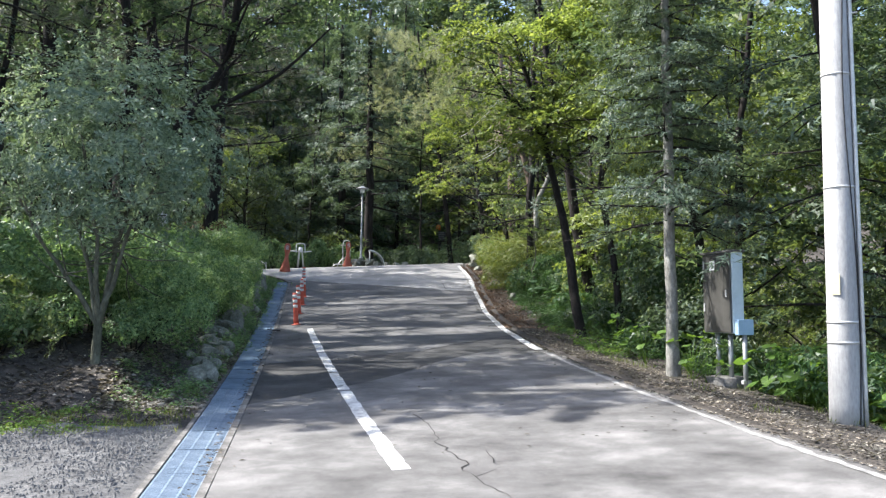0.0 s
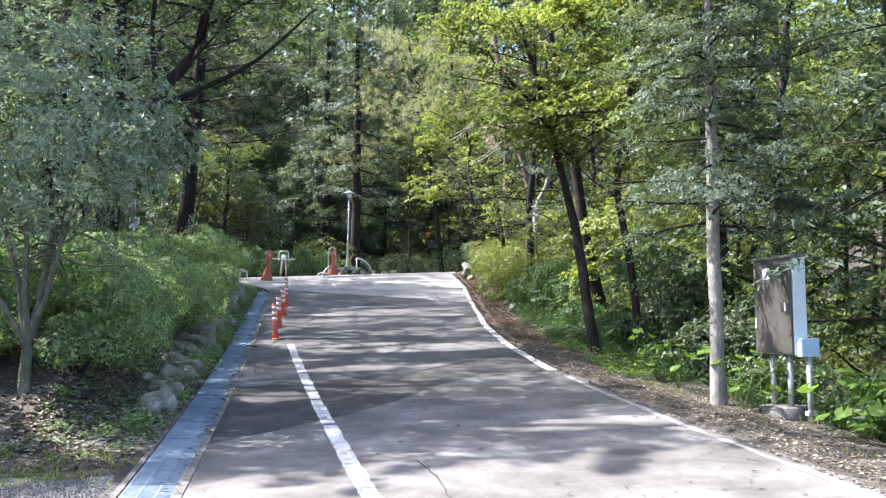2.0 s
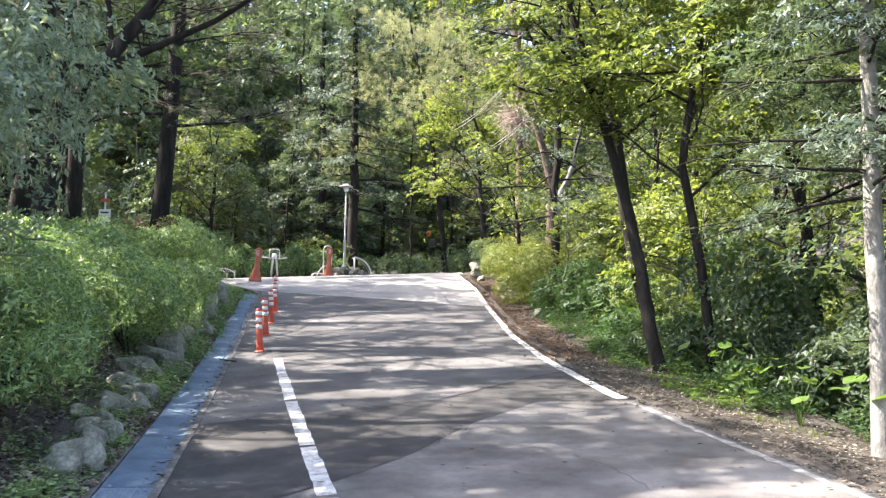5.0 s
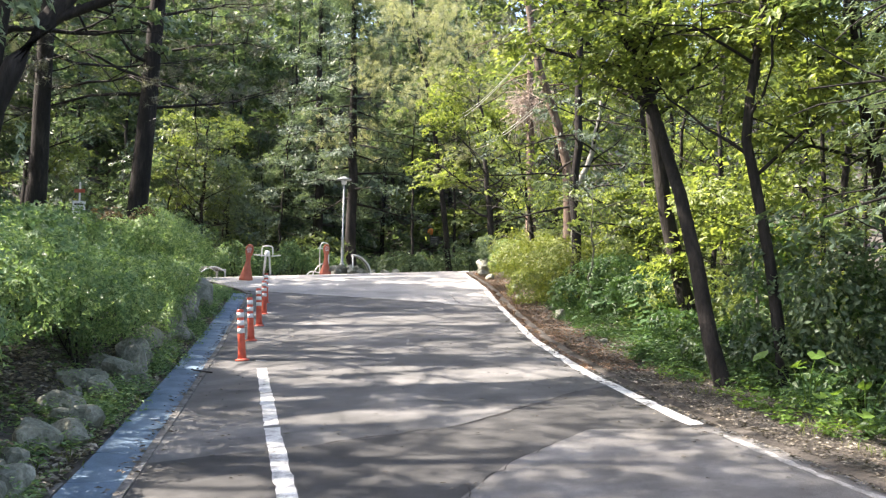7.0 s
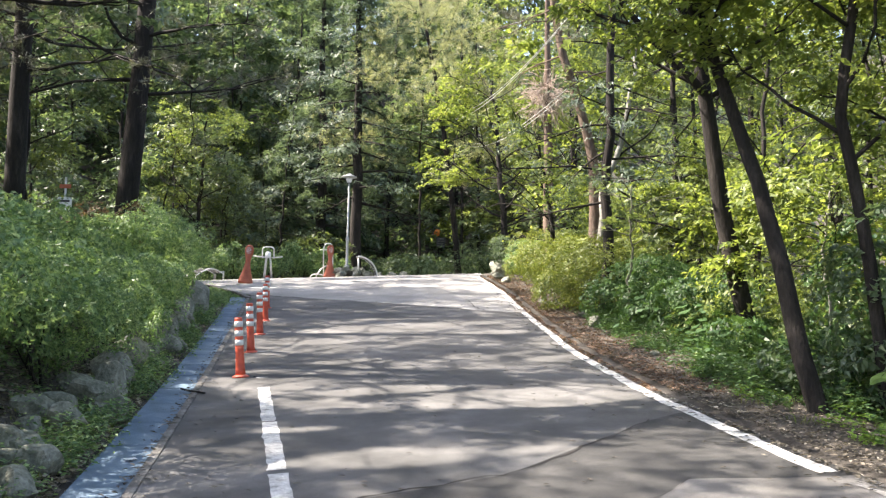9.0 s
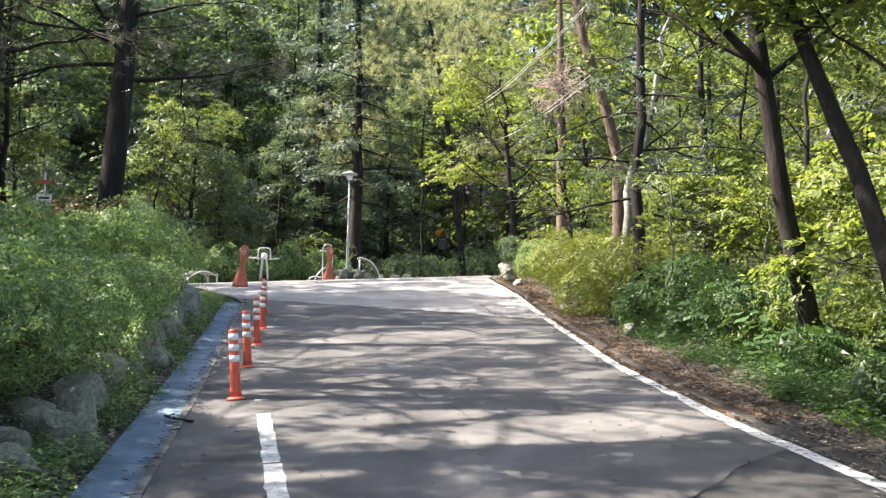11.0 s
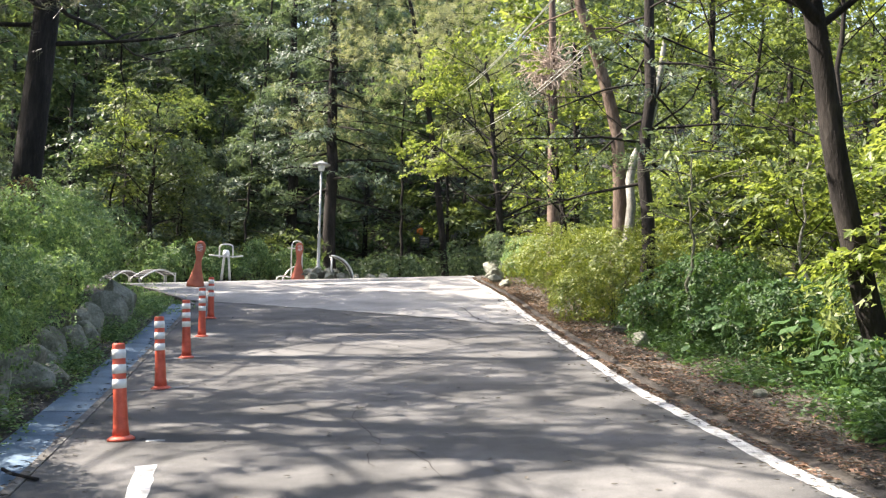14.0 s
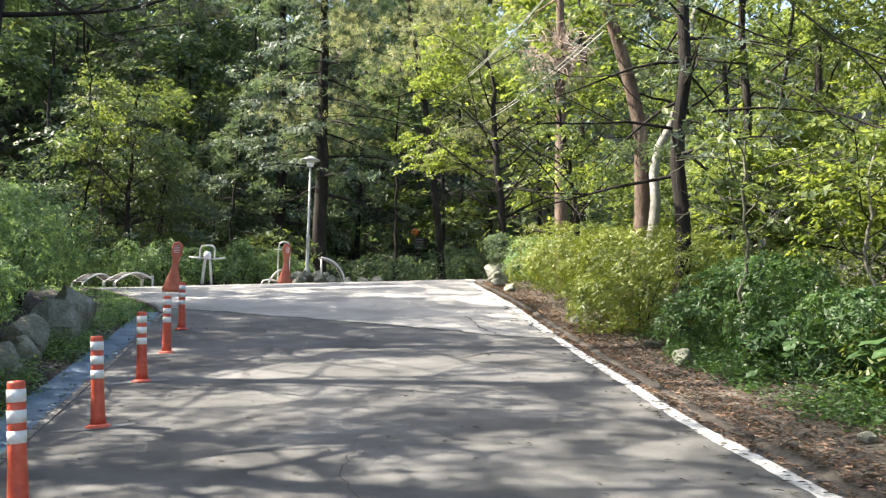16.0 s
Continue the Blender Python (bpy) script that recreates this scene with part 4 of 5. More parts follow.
for k, (x, y) in enumerate(((-1.6, 14.2), (-2.7, 13.9), (-3.7, 13.7), (-4.9, 13.6), (-1.75, 13.3), (-2.6, 13.0), (-3.5, 12.8), (-4.6, 12.5))):
    bush("low green azalea shrub behind the ornamental tree", x, y, 0.85, 0.75, 1.25 if k < 4 else 0.85, 6500, 0.05, L_AZALEA, 830 + k, "azalea_shrub", group="azalea shrubs on the bank", skirt=0.06, sprays=True)
for k, x in enumerate(np.arange(-4.6, 4.6, 1.15)):
    bush("clipped dark green hedge shrub behind the yard", x, 45.5 + 0.2 * math.sin(k), 0.85, 0.75, 1.6 + 0.15 * math.sin(k * 2.3), 3600, 0.085, L_AZALEA, 640 + k, "hedge_shrub", group="hedge behind the yard", skirt=0.03)
for k, (x, y, h) in enumerate(((-3.0, 31.6, 1.2), (-5.6, 32.4, 1.4), (-5.8, 34.5, 1.5), (-6.5, 37, 1.6), (-7.2, 40, 1.6), (-7.0, 43.5, 1.7))):
    bush("loose green shrub at the yard's edge", x, y, 1.2, 1.2, h, 3600, 0.09, L_AZALEA, 660 + k, "shrub", group="loose shrubs by the yard")
for k, (x, y, rx, h, g) in enumerate(((7.95, 25.6, 1.1, 1.5, L_FERN), (8.1, 24.1, 0.95, 1.15, L_FERN))):
    bush("dark broad-leaved shrub beside the verge", x, y, rx, rx, h, 6500, 0.062, g, 690 + k, "shrub", group="dark shrubs beside the verge", skirt=0.0, width=0.6)
# Dark leaf colours carry part of the bank's shade.
for k, (x, y, h) in enumerate(((7.75, 17.3, 2.5), (8.9, 18.4, 2.9), (8.3, 15.9, 2.3), (9.3, 21.4, 2.8))):
    bush("loose broad-leaved shrub on the shaded bank", x, y, 1.0, 1.1, h, 4800, 0.09, L_FERN if k % 2 else L_DEEP, 680 + k, "shrub", group="broad-leaved shrubs on the bank", skirt=0.04, width=0.6)
bush("withered reddish-brown shrub among green ones", -2.2, 28.0, 0.75, 0.6, 1.75, 700, 0.08, M_BROWNLEAF, 670, "withered_shrub")
bush("withered reddish-brown shrub among green ones", -1.9, 28.6, 0.5, 0.5, 1.5, 400, 0.08, M_BROWNLEAF, 671, "withered_shrub")

# ---- the wood around ----
KINDS = (("tall shaded broadleaf tree in the wood", "broad", L_DEEP, M_BARK), ("leafy green tree in the wood", "broad", L_BROAD, M_BARK), ("dark conifer in the wood", "fir", L_FIR, M_BARK), ("pine with thin needles in the wood", "pine", L_PINE, M_BARK), ("bright-leaved maple in the wood", "broad", L_LIGHT_SUNLIT, M_BARK))


def wood(seed, count, x0, x1, y0, y1, hs, n, leaf, weights, spread=3.0, clear=None, start=0.22, gap=2.2):
    rr = np.random.default_rng(seed)
    placed = []
    tries = 0
    while len(placed) < count and tries < count * 40:
        tries += 1
        x, y = rr.uniform(x0, x1), rr.uniform(y0, y1)
        if any((x - a) ** 2 + (y - b) ** 2 < gap ** 2 for a, b in placed) or (clear and clear(x, y)):
            continue
        placed.append((x, y))
        lab, style, green, bark = KINDS[rr.choice(len(KINDS), p=weights)]
        h = rr.uniform(*hs)
        tree(lab, upright(x, y, h, (rr.normal(0, 0.5), rr.normal(0, 0.4))), 0.0062 * h + 0.02, 0.02, style, spread * rr.uniform(0.8, 1.2), start * rr.uniform(0.7, 1.3), 22 if style != "broad" else 17, int(n * (2.2 if style == "pine" else 1)), leaf, bark, green, int(rr.integers(1e9)), "pine_tree" if style == "pine" else "fir_tree" if style == "fir" else "tree", fine=False)


def thicket(seed, count, x0, x1, y0, y1, h, n, leaf, greens, clear=None):
    rr = np.random.default_rng(seed)
    for _ in range(count):
        x, y = rr.uniform(x0, x1), rr.uniform(y0, y1)
        if clear and clear(x, y):
            continue
        g = greens[rr.integers(len(greens))]
        hh = h * rr.uniform(0.7, 1.5)
        bush("leafy undergrowth shrub on the woodland floor", x, y, hh * 0.95, hh * 0.95, hh, n, leaf, g, int(rr.integers(1e9)), "undergrowth_shrub", group="undergrowth", stems=2, skirt=0.0, gaps=True)


def on_way(x, y):
    return edge_x(y) + 1.6 > x > (-7.5 if y > 31 else -5.2) and y < 47


wood(1, 22, -20, -5.6, 11, 46, (9.5, 14), 8600, 0.19, (0.32, 0.1, 0.44, 0.14, 0.0), 3.3, start=0.1)
wood(9, 16, -11, 3.6, 48.2, 56, (5, 9), 4400, 0.2, (0.25, 0.1, 0.6, 0.0, 0.05), 2.8, start=0.05, gap=1.7)
wood(10, 9, 13, 23, 15, 38, (13, 16), 4000, 0.25, (0.0, 0.5, 0.1, 0.0, 0.4), 3.6, start=0.25, gap=2.6)
tree("tall shaded broadleaf tree at the lot's edge", upright(-6.2, 14.5, 12.5, (0.4, 0.2)), 0.19, 0.04, "broad", 3.4, 0.3, 16, 9000, 0.17, M_BARK, L_DEEP, 41)
tree("tall shaded broadleaf tree at the lot's edge", upright(-8.4, 16.4, 13.5, (0.2, -0.4)), 0.2, 0.04, "broad", 3.6, 0.3, 16, 9000, 0.18, M_BARK, L_DEEP, 42)
tree("dark pine at the lot's edge", upright(-5.6, 17.6, 13, (0.1, 0.1)), 0.2, 0.05, "pine", 3.8, 0.35, 24, 18000, 0.19, M_BARK, L_PINE, 43, "pine_tree")
# Six added trees, placed and sized so that their crowns shade the yard.
for k, (x, y, h) in enumerate(((-7.6, 37, 18), (-9.0, 40.5, 19), (-7.4, 43.5, 18), (-10.5, 36, 18), (-6.6, 34, 15), (-8.5, 47, 19))):
    tree("tall shaded broadleaf tree beside the yard", upright(x, y, h, (0.5, -0.2)), 0.2, 0.04, "broad", 4.2, 0.35, 20, 6500, 0.22, M_BARK, L_DEEP, 45 + k, fine=False)
wood(2, 24, -26, 3.2, 56, 76, (13, 19), 4200, 0.38, (0.38, 0.17, 0.43, 0.0, 0.02), 3.6, start=0.05)
wood(3, 20, 11, 30, 34, 70, (10, 15), 3300, 0.32, (0.1, 0.3, 0.15, 0.1, 0.35), 3.4, start=0.1)
# Leaf mix darkened here to deepen the shade behind the fir.
wood(4, 11, 9.2, 24, 9.5, 20, (8, 13), 9500, 0.135, (0.4, 0.35, 0.15, 0.0, 0.1), 3.1, start=0.1)
# Brighter leaf mix here, for the sun on this stretch of wood.
wood(12, 11, 9.2, 24, 20.5, 34, (8, 13), 9500, 0.135, (0.0, 0.42, 0.1, 0.0, 0.48), 3.1, start=0.1)
wood(5, 6, 7.6, 11, 8.5, 17, (9, 12), 10000, 0.14, (0.6, 0.25, 0.15, 0.0, 0.0), 3.0, start=0.12, gap=1.7)
wood(6, 18, 3.6, 17, 60, 86, (14, 20), 3400, 0.4, (0.38, 0.15, 0.4, 0.07, 0.0), 3.8, start=0.05)
wood(7, 9, -40, 40, -48, -30, (8, 13), 800, 0.5, (0.3, 0.4, 0.2, 0.1, 0.0), 3.6, gap=4)
wood(8, 58, -52, 48, 78, 112, (14, 21), 2000, 0.8, (0.3, 0.4, 0.27, 0.03, 0.0), 4.6, start=0.05, gap=3.4)
# Undergrowth in dark leaf tones, which deepen the shade on the bank.
thicket(11, 40, 6.9, 12, 9, 26, 0.9, 1900, 0.095, (L_DEEP, L_FERN, L_FERN), lambda x, y: x < edge_x(y) + 1.9 or (y < 13.4 and x < 7.1))
# Bright leaf colours add to the sunlight on this undergrowth.
thicket(12, 56, 8.6, 18, 18, 42, 1.5, 2900, 0.085, (L_LIGHT_SUNLIT, L_BROAD, L_LIGHT_SUNLIT, L_BROAD), lambda x, y: x < edge_x(y) + 2.4)
thicket(13, 24, -14, 3, 48.5, 58, 1.9, 1200, 0.24, (L_DEEP, L_BROAD, L_BROAD))
thicket(14, 20, -16, -5.4, 12, 46, 1.6, 1400, 0.17, (L_DEEP, L_BROAD), on_way)
thicket(15, 18, 3, 16, 56, 72, 1.6, 1000, 0.26, (L_DEEP,), lambda x, y: y < 62 and 7 < x < 13.5)
# Dark bushes added across the road's end in place of the deep shade there.
thicket(17, 16, 5.2, 14.5, 46.5, 56, 1.2, 1300, 0.15, (L_DEEP,), lambda x, y: x > edge_x(y) + 1.5 and y < 48)
thicket(16, 10, -6.5, -2.7, 12.3, 15.5, 0.8, 2200, 0.08, (L_DEEP, L_BROAD), lambda x, y: x > -2.9)

# ---- street furniture ----
def lathe(prof, sides=20):
    """A turned shape from (radius, height) pairs, closed at both ends."""
    ang = np.linspace(0, 2 * np.pi, sides, endpoint=False)
    v = np.array([[(r * math.cos(a), r * math.sin(a), z) for a in ang] for r, z in prof]).reshape(-1, 3)
    n = len(prof)
    i = np.arange(n * sides).reshape(n, sides)
    j = np.roll(i, -1, axis=1)
    return v, np.stack([i[:-1], j[:-1], j[1:], i[1:]], -1).reshape(-1, 4)


def rounded(x0, y0, z0, x1, y1, z1, bevel, name, mat):
    bm = bmesh.new()
    bmesh.ops.create_cube(bm, size=1.0)
    for v in bm.verts:
        v.co = Vector(((x0 + x1) / 2 + v.co.x * (x1 - x0), (y0 + y1) / 2 + v.co.y * (y1 - y0), (z0 + z1) / 2 + v.co.z * (z1 - z0)))
    bmesh.ops.bevel(bm, geom=bm.edges[:], offset=bevel, segments=2, affect="EDGES", profile=0.5)
    me = bpy.data.meshes.new(name)
    bm.to_mesh(me)
    bm.free()
    me.materials.append(mat)
    return me


def pipe(name, pts, r, mat, sides=8, n=0):
    pts = np.asarray(pts, float)
    if n:
        t = np.linspace(0, 1, len(pts))
        s = np.linspace(0, 1, n)
        p = np.stack([np.interp(s, t, pts[:, k]) for k in range(3)], 1)
        for _ in range(3):
            p[1:-1] = 0.25 * p[:-2] + 0.5 * p[1:-1] + 0.25 * p[2:]
        pts = p
    v, f = tube(pts, np.full(len(pts), r), sides)
    k = len(v)
    v = np.concatenate([v, [pts[0]], [pts[-1]]])
    first, last = np.arange(sides), np.arange(k - sides, k)
    f = np.concatenate([f, np.stack([np.roll(first, -1), first, np.full(sides, k), np.full(sides, k)], 1)[:, [0, 1, 2, 2]], np.stack([last, np.roll(last, -1), np.full(sides, k + 1), np.full(sides, k + 1)], 1)])
    tri = f[len(f) - 2 * sides:][:, :3]
    me = mesh_from(name, v, f[:len(f) - 2 * sides], mat, True)
    bm = bmesh.new()
    bm.from_mesh(me)
    bm.verts.ensure_lookup_table()
    for a, b, c in tri:
        bm.faces.new((bm.verts[int(a)], bm.verts[int(b)], bm.verts[int(c)]))
    bm.to_mesh(me)
    bm.free()
    return me


# flexible posts
post = tagged(new("delineator_post"), "orange-red flexible post with three white bands", "traffic post", "posts along the kerb")
part("base", mesh_from("base", *lathe([(0.0, 0.0), (0.105, 0.0), (0.105, 0.012), (0.085, 0.028), (0.06, 0.035), (0.0, 0.036)]), M_ORANGE, True), post)
part("tube", mesh_from("tube", *lathe([(0.0, 0.03), (0.066, 0.03), (0.058, 0.1), (0.052, 0.3), (0.049, 0.73), (0.044, 0.748), (0.0, 0.75)]), M_ORANGE, True), post)
for z in (0.435, 0.55, 0.666):
    part("band", mesh_from("band", *lathe([(0.0495, z - 0.036), (0.0535, z - 0.035), (0.0528, z + 0.035), (0.0485, z + 0.036)]), M_BAND, True), post, "white reflective band")
POSTS = ((0.635, 21.6, -4.0), (0.752, 23.95, -3.5), (0.895, 26.2, -2.5), (1.01, 28.4, -1.5), (1.075, 31.0, -1.0))
for k, (x, y, lean) in enumerate(POSTS):
    m = pose(x, y, float(road_z(x, y)) - 0.004, 0, lean, 0) @ pose(0, 0, 0, 0, 0, 67 * k)
    if k == 0:
        post.matrix_world = m
    else:
        copy_thing(post, m)

# chalky paint spilled round the posts' feet
for k, (x, y, _) in enumerate(POSTS[1:4]):
    tagged(new("paint_splash", ribbon("paint_splash", [(x - 0.35, y - 0.10), (x - 0.1, y - 0.04), (x + 0.28, y + 0.02)], (0.05, 0.2, 0.06), M_PAINT_WORN, 0.006, 0.02, 70 + k)), "pale chalky paint mark round a post", "road marking", "paint marks", "structure")

# utility pole
pole = tagged(new("utility_pole"), "pale concrete utility pole with cables and steel bands", "utility pole")
PX, PY = 5.99, 8.75
pole.matrix_world = pose(PX, PY, float(ground_z(PX, PY)) - 0.1, 0, -0.7, 0)
part("shaft", mesh_from("shaft", *lathe([(0.0, 0), (0.168, 0), (0.165, 0.3), (0.105, 9.5), (0.0, 9.5)], 28), M_POLE, True), pole)
for z in (0.93, 1.14, 2.55, 3.75):
    r = 0.165 - 0.0065 * (z - 0.3)
    part("steel_band", mesh_from("steel_band", *lathe([(r + 0.001, z - 0.012), (r + 0.006, z - 0.012), (r + 0.006, z + 0.012), (r + 0.001, z + 0.012)], 28), M_STEEL, True), pole, "thin steel strap")


def down_pole(az, r, wav, name, mat, gap=0.0):
    zz = np.linspace(0.05, 8.5, 26)
    a = az + wav * np.sin(zz * 1.3)
    rr = 0.165 - 0.0065 * (zz - 0.3) + r + gap
    return part(name, pipe(name, np.stack([rr * np.cos(a), rr * np.sin(a), zz], 1), r, mat), pole)


down_pole(-0.75, 0.022, 0.0, "conduit", M_STEEL, 0.004)["label"] = "pale grey conduit pipe"
down_pole(-0.45, 0.011, 0.03, "cable", M_CABLE, 0.004)["label"] = "black cable"
down_pole(-0.3, 0.014, 0.05, "cable", M_CABLE, 0.004)["label"] = "black cable"
down_pole(-1.35, 0.006, 0.35, "cable", M_CABLE, 0.003)["label"] = "loose thin black wire"
part("plate", rounded(-0.045, -0.004, 0, 0.045, 0.004, 0.22, 0.003, "plate", M_YELLOW), pole, "small yellow number plate").matrix_local = pose(-0.136, -0.094, 1.42, 0, 0, -55)
for z in (3.0, 4.4, 4.8):
    part("step_bolt", pipe("step_bolt", [(0.09, -0.09, z), (0.17, -0.17, z)], 0.008, M_STEEL), pole)

# electrical cabinet on pipes
cab = tagged(new("electrical_cabinet"), "brown and pale blue steel cabinet on pipe legs", "electrical cabinet")
cz = float(ground_z(6.3, 11.9))
cab.matrix_world = pose(6.29, 11.62, 0.55, 0, -1.2, 2)
part("body", rounded(0.004, 0.0, 0.82, 0.17, 0.76, 1.93, 0.006, "body", M_SIDE), cab, "pale blue-grey steel side")
door = part("door", rounded(-0.028, 0.015, 0.83, 0.001, 0.745, 1.92, 0.008, "door", M_BROWN), cab, "dull brown steel door")
part("handle", rounded(-0.045, 0.09, 1.32, -0.029, 0.115, 1.42, 0.004, "handle", M_STEEL), door)
part("notice", rounded(-0.0315, 0.40, 1.70, -0.029, 0.54, 1.83, 0.001, "notice", M_WHITE), door, "small white notice")
for z in (1.12, 1.72):
    part("hinge", rounded(-0.04, 0.69, z, -0.029, 0.72, z + 0.12, 0.003, "hinge", M_STEEL), door)
part("roof", rounded(-0.05, -0.03, 1.93, 0.2, 0.79, 1.965, 0.012, "roof", M_CONC), cab, "weathered pale roof plate")
part("junction_box", rounded(0.02, -0.10, 0.80, 0.25, -0.001, 1.01, 0.008, "junction_box", M_BLUE), cab, "small blue junction box")
for x, y, z in ((0.09, 0.24, 0.12), (0.09, 0.58, 0.12)):
    part("leg", pipe("leg", [(x, y, z - 0.05), (x, y, 0.83)], 0.035, M_GALV), cab, "galvanised pipe")
part("conduit", pipe("conduit", [(0.13, -0.06, -0.05), (0.13, -0.06, 0.81)], 0.033, M_GALV), cab, "galvanised pipe")
part("clamp", rounded(0.08, -0.09, 0.14, 0.2, -0.02, 0.19, 0.004, "clamp", M_STEEL), cab)
part("footing", mesh_from("footing", *(lambda v, f: (v + (0.09, 0.4, 0), f))(*lathe([(0.0, -0.2), (0.27, -0.2), (0.265, 0.2), (0.25, 0.215), (0.0, 0.22)], 20)), M_CONC, True), cab, "round rough concrete footing")
part("footing", rounded(0.08, -0.14, -0.15, 0.24, 0.0, 0.03, 0.015, "footing", M_STONE), cab, "rough concrete footing")

# yard lamp
yard = tagged(new("street_lamp"), "slim white lamp post with a shallow hood", "street lamp")
yard.matrix_world = pose(4.08, 43.08, 4.21, 0, 0.3, 0)
part("pole", mesh_from("pole", *lathe([(0.0, 0), (0.11, 0), (0.10, 0.05), (0.055, 0.12), (0.05, 1.0), (0.065, 1.02), (0.065, 1.1), (0.036, 1.14), (0.032, 3.2), (0.0, 3.2)]), M_LAMP, True), yard)
part("diffuser", mesh_from("diffuser", *lathe([(0.0, 3.17), (0.09, 3.18), (0.13, 3.36), (0.0, 3.37)]), M_WHITE, True), yard, "frosted glass lamp body, unlit")
part("hood", mesh_from("hood", *lathe([(0.13, 3.34), (0.29, 3.36), (0.285, 3.385), (0.12, 3.45), (0.05, 3.5), (0.0, 3.505)]), M_LAMP, True), yard, "shallow white metal hood")


def boulder(x, y, sx, sy, sz, seed, sink=0.25, label="weathered grey boulder half sunk in the bank", z=None, name="boulder", group="boulders along the bank", mat=None):
    rr = np.random.default_rng(seed)
    bm = bmesh.new()
    bmesh.ops.create_icosphere(bm, subdivisions=3 if max(sx, sy) > 0.14 else 2, radius=1.0)
    cuts = [Vector(unit(rr.normal(0, 1, 3))) for _ in range(12)]
    lim = rr.uniform(0.5, 0.85, 12)
    off = Vector(rr.uniform(0, 50, 3))
    for v in bm.verts:
        for c, l in zip(cuts, lim):
            d = v.co.dot(c)
            if d > l:
                v.co -= c * (d - l) * 0.9
        v.co *= 1 + 0.09 * noise.noise(v.co * 2.2 + off) + 0.04 * noise.noise(v.co * 6 + off)
        v.co = Vector((v.co.x * sx, v.co.y * sy, v.co.z * sz))
    me = bpy.data.meshes.new(name)
    bm.to_mesh(me)
    bm.free()
    me.materials.append(mat or M_STONE)
    ob = tagged(new(name, me), label, "rock", group)
    zz = (float(ground_z(x, y)) if z is None else z) + sz * (1 - 2 * sink)
    ob.matrix_world = pose(x, y, zz, rr.uniform(-12, 12), rr.uniform(-12, 12), rr.uniform(0, 360))
    return ob


rng = np.random.default_rng(77)
for k in range(34):
    y = 13.2 + k * 0.4 + rng.uniform(-0.2, 0.2)
    s = rng.uniform(0.13, 0.24)
    boulder(float(drain_x(y)) - 0.45 - rng.uniform(0.18, 0.75), y, s, s * rng.uniform(0.9, 1.4), s * rng.uniform(0.7, 1.0), 900 + k, 0.32, "mossy grey stone in the planted bank")
for k, (x, y, s, h) in enumerate(((-0.72, 19.15, 0.2, 0.22), (-0.62, 19.6, 0.17, 0.28), (-0.72, 18.1, 0.15, 0.16), (-0.66, 16.75, 0.16, 0.14), (-0.98, 17.1, 0.14, 0.15), (-0.7, 20.4, 0.22, 0.3), (-0.68, 21.5, 0.24, 0.28), (-0.62, 22.7, 0.22, 0.3), (-0.6, 23.8, 0.25, 0.28), (-0.55, 25.1, 0.24, 0.32), (-0.4, 25.9, 0.21, 0.25), (-0.45, 26.9, 0.22, 0.24), (-0.48, 28.6, 0.32, 0.4), (-0.33, 29.75, 0.3, 0.46), (-0.55, 27.7, 0.24, 0.34), (-0.4, 30.7, 0.28, 0.3))):
    boulder(x - 0.06, y + s, s * 1.1, s * 1.35, h * 1.05, 940 + k, 0.2, "large mossy grey boulder holding the planted bank")
for k, (x, y, s) in enumerate(((6.9, 25.6, 0.17), (7.25, 27.1, 0.12), (7.35, 30.0, 0.12), (8.6, 38.6, 0.28), (9.1, 40.0, 0.5), (8.2, 36.2, 0.16), (6.3, 21.8, 0.08), (8.3, 37.5, 0.18))):
    boulder(x, y, s, s * 1.15, s * 0.8, 970 + k, 0.25, "pale stone lying on the leafy verge", group="stones on the verge")
k = 0
for ring, (cnt, r, z0) in enumerate(((9, 0.62, 0.0), (6, 0.36, 0.17))):
    for j in range(cnt):
        k += 1
        a = 2 * math.pi * j / cnt + ring
        boulder(4.2 + r * 1.15 * math.cos(a), 43.0 + r * math.sin(a), 0.2, 0.18, 0.15, 1000 + k, 0.2, "brown-grey stone piled round the lamp's foot", float(road_z(4.2, 43)) + z0, group="stones round the lamp")
boulder(4.1, 43.08, 0.3, 0.3, 0.2, 1040, 0.3, "flat stone under the lamp post", float(road_z(4.2, 43)) + 0.12, group="stones round the lamp")
for k, x in enumerate((5.3, 5.8, 6.2)):
    boulder(x, 43.4, 0.2, 0.16, 0.13, 1050 + k, 0.2, "dark stone at the yard's edge", float(road_z(x, 43.4)), group="stones at the yard's edge")


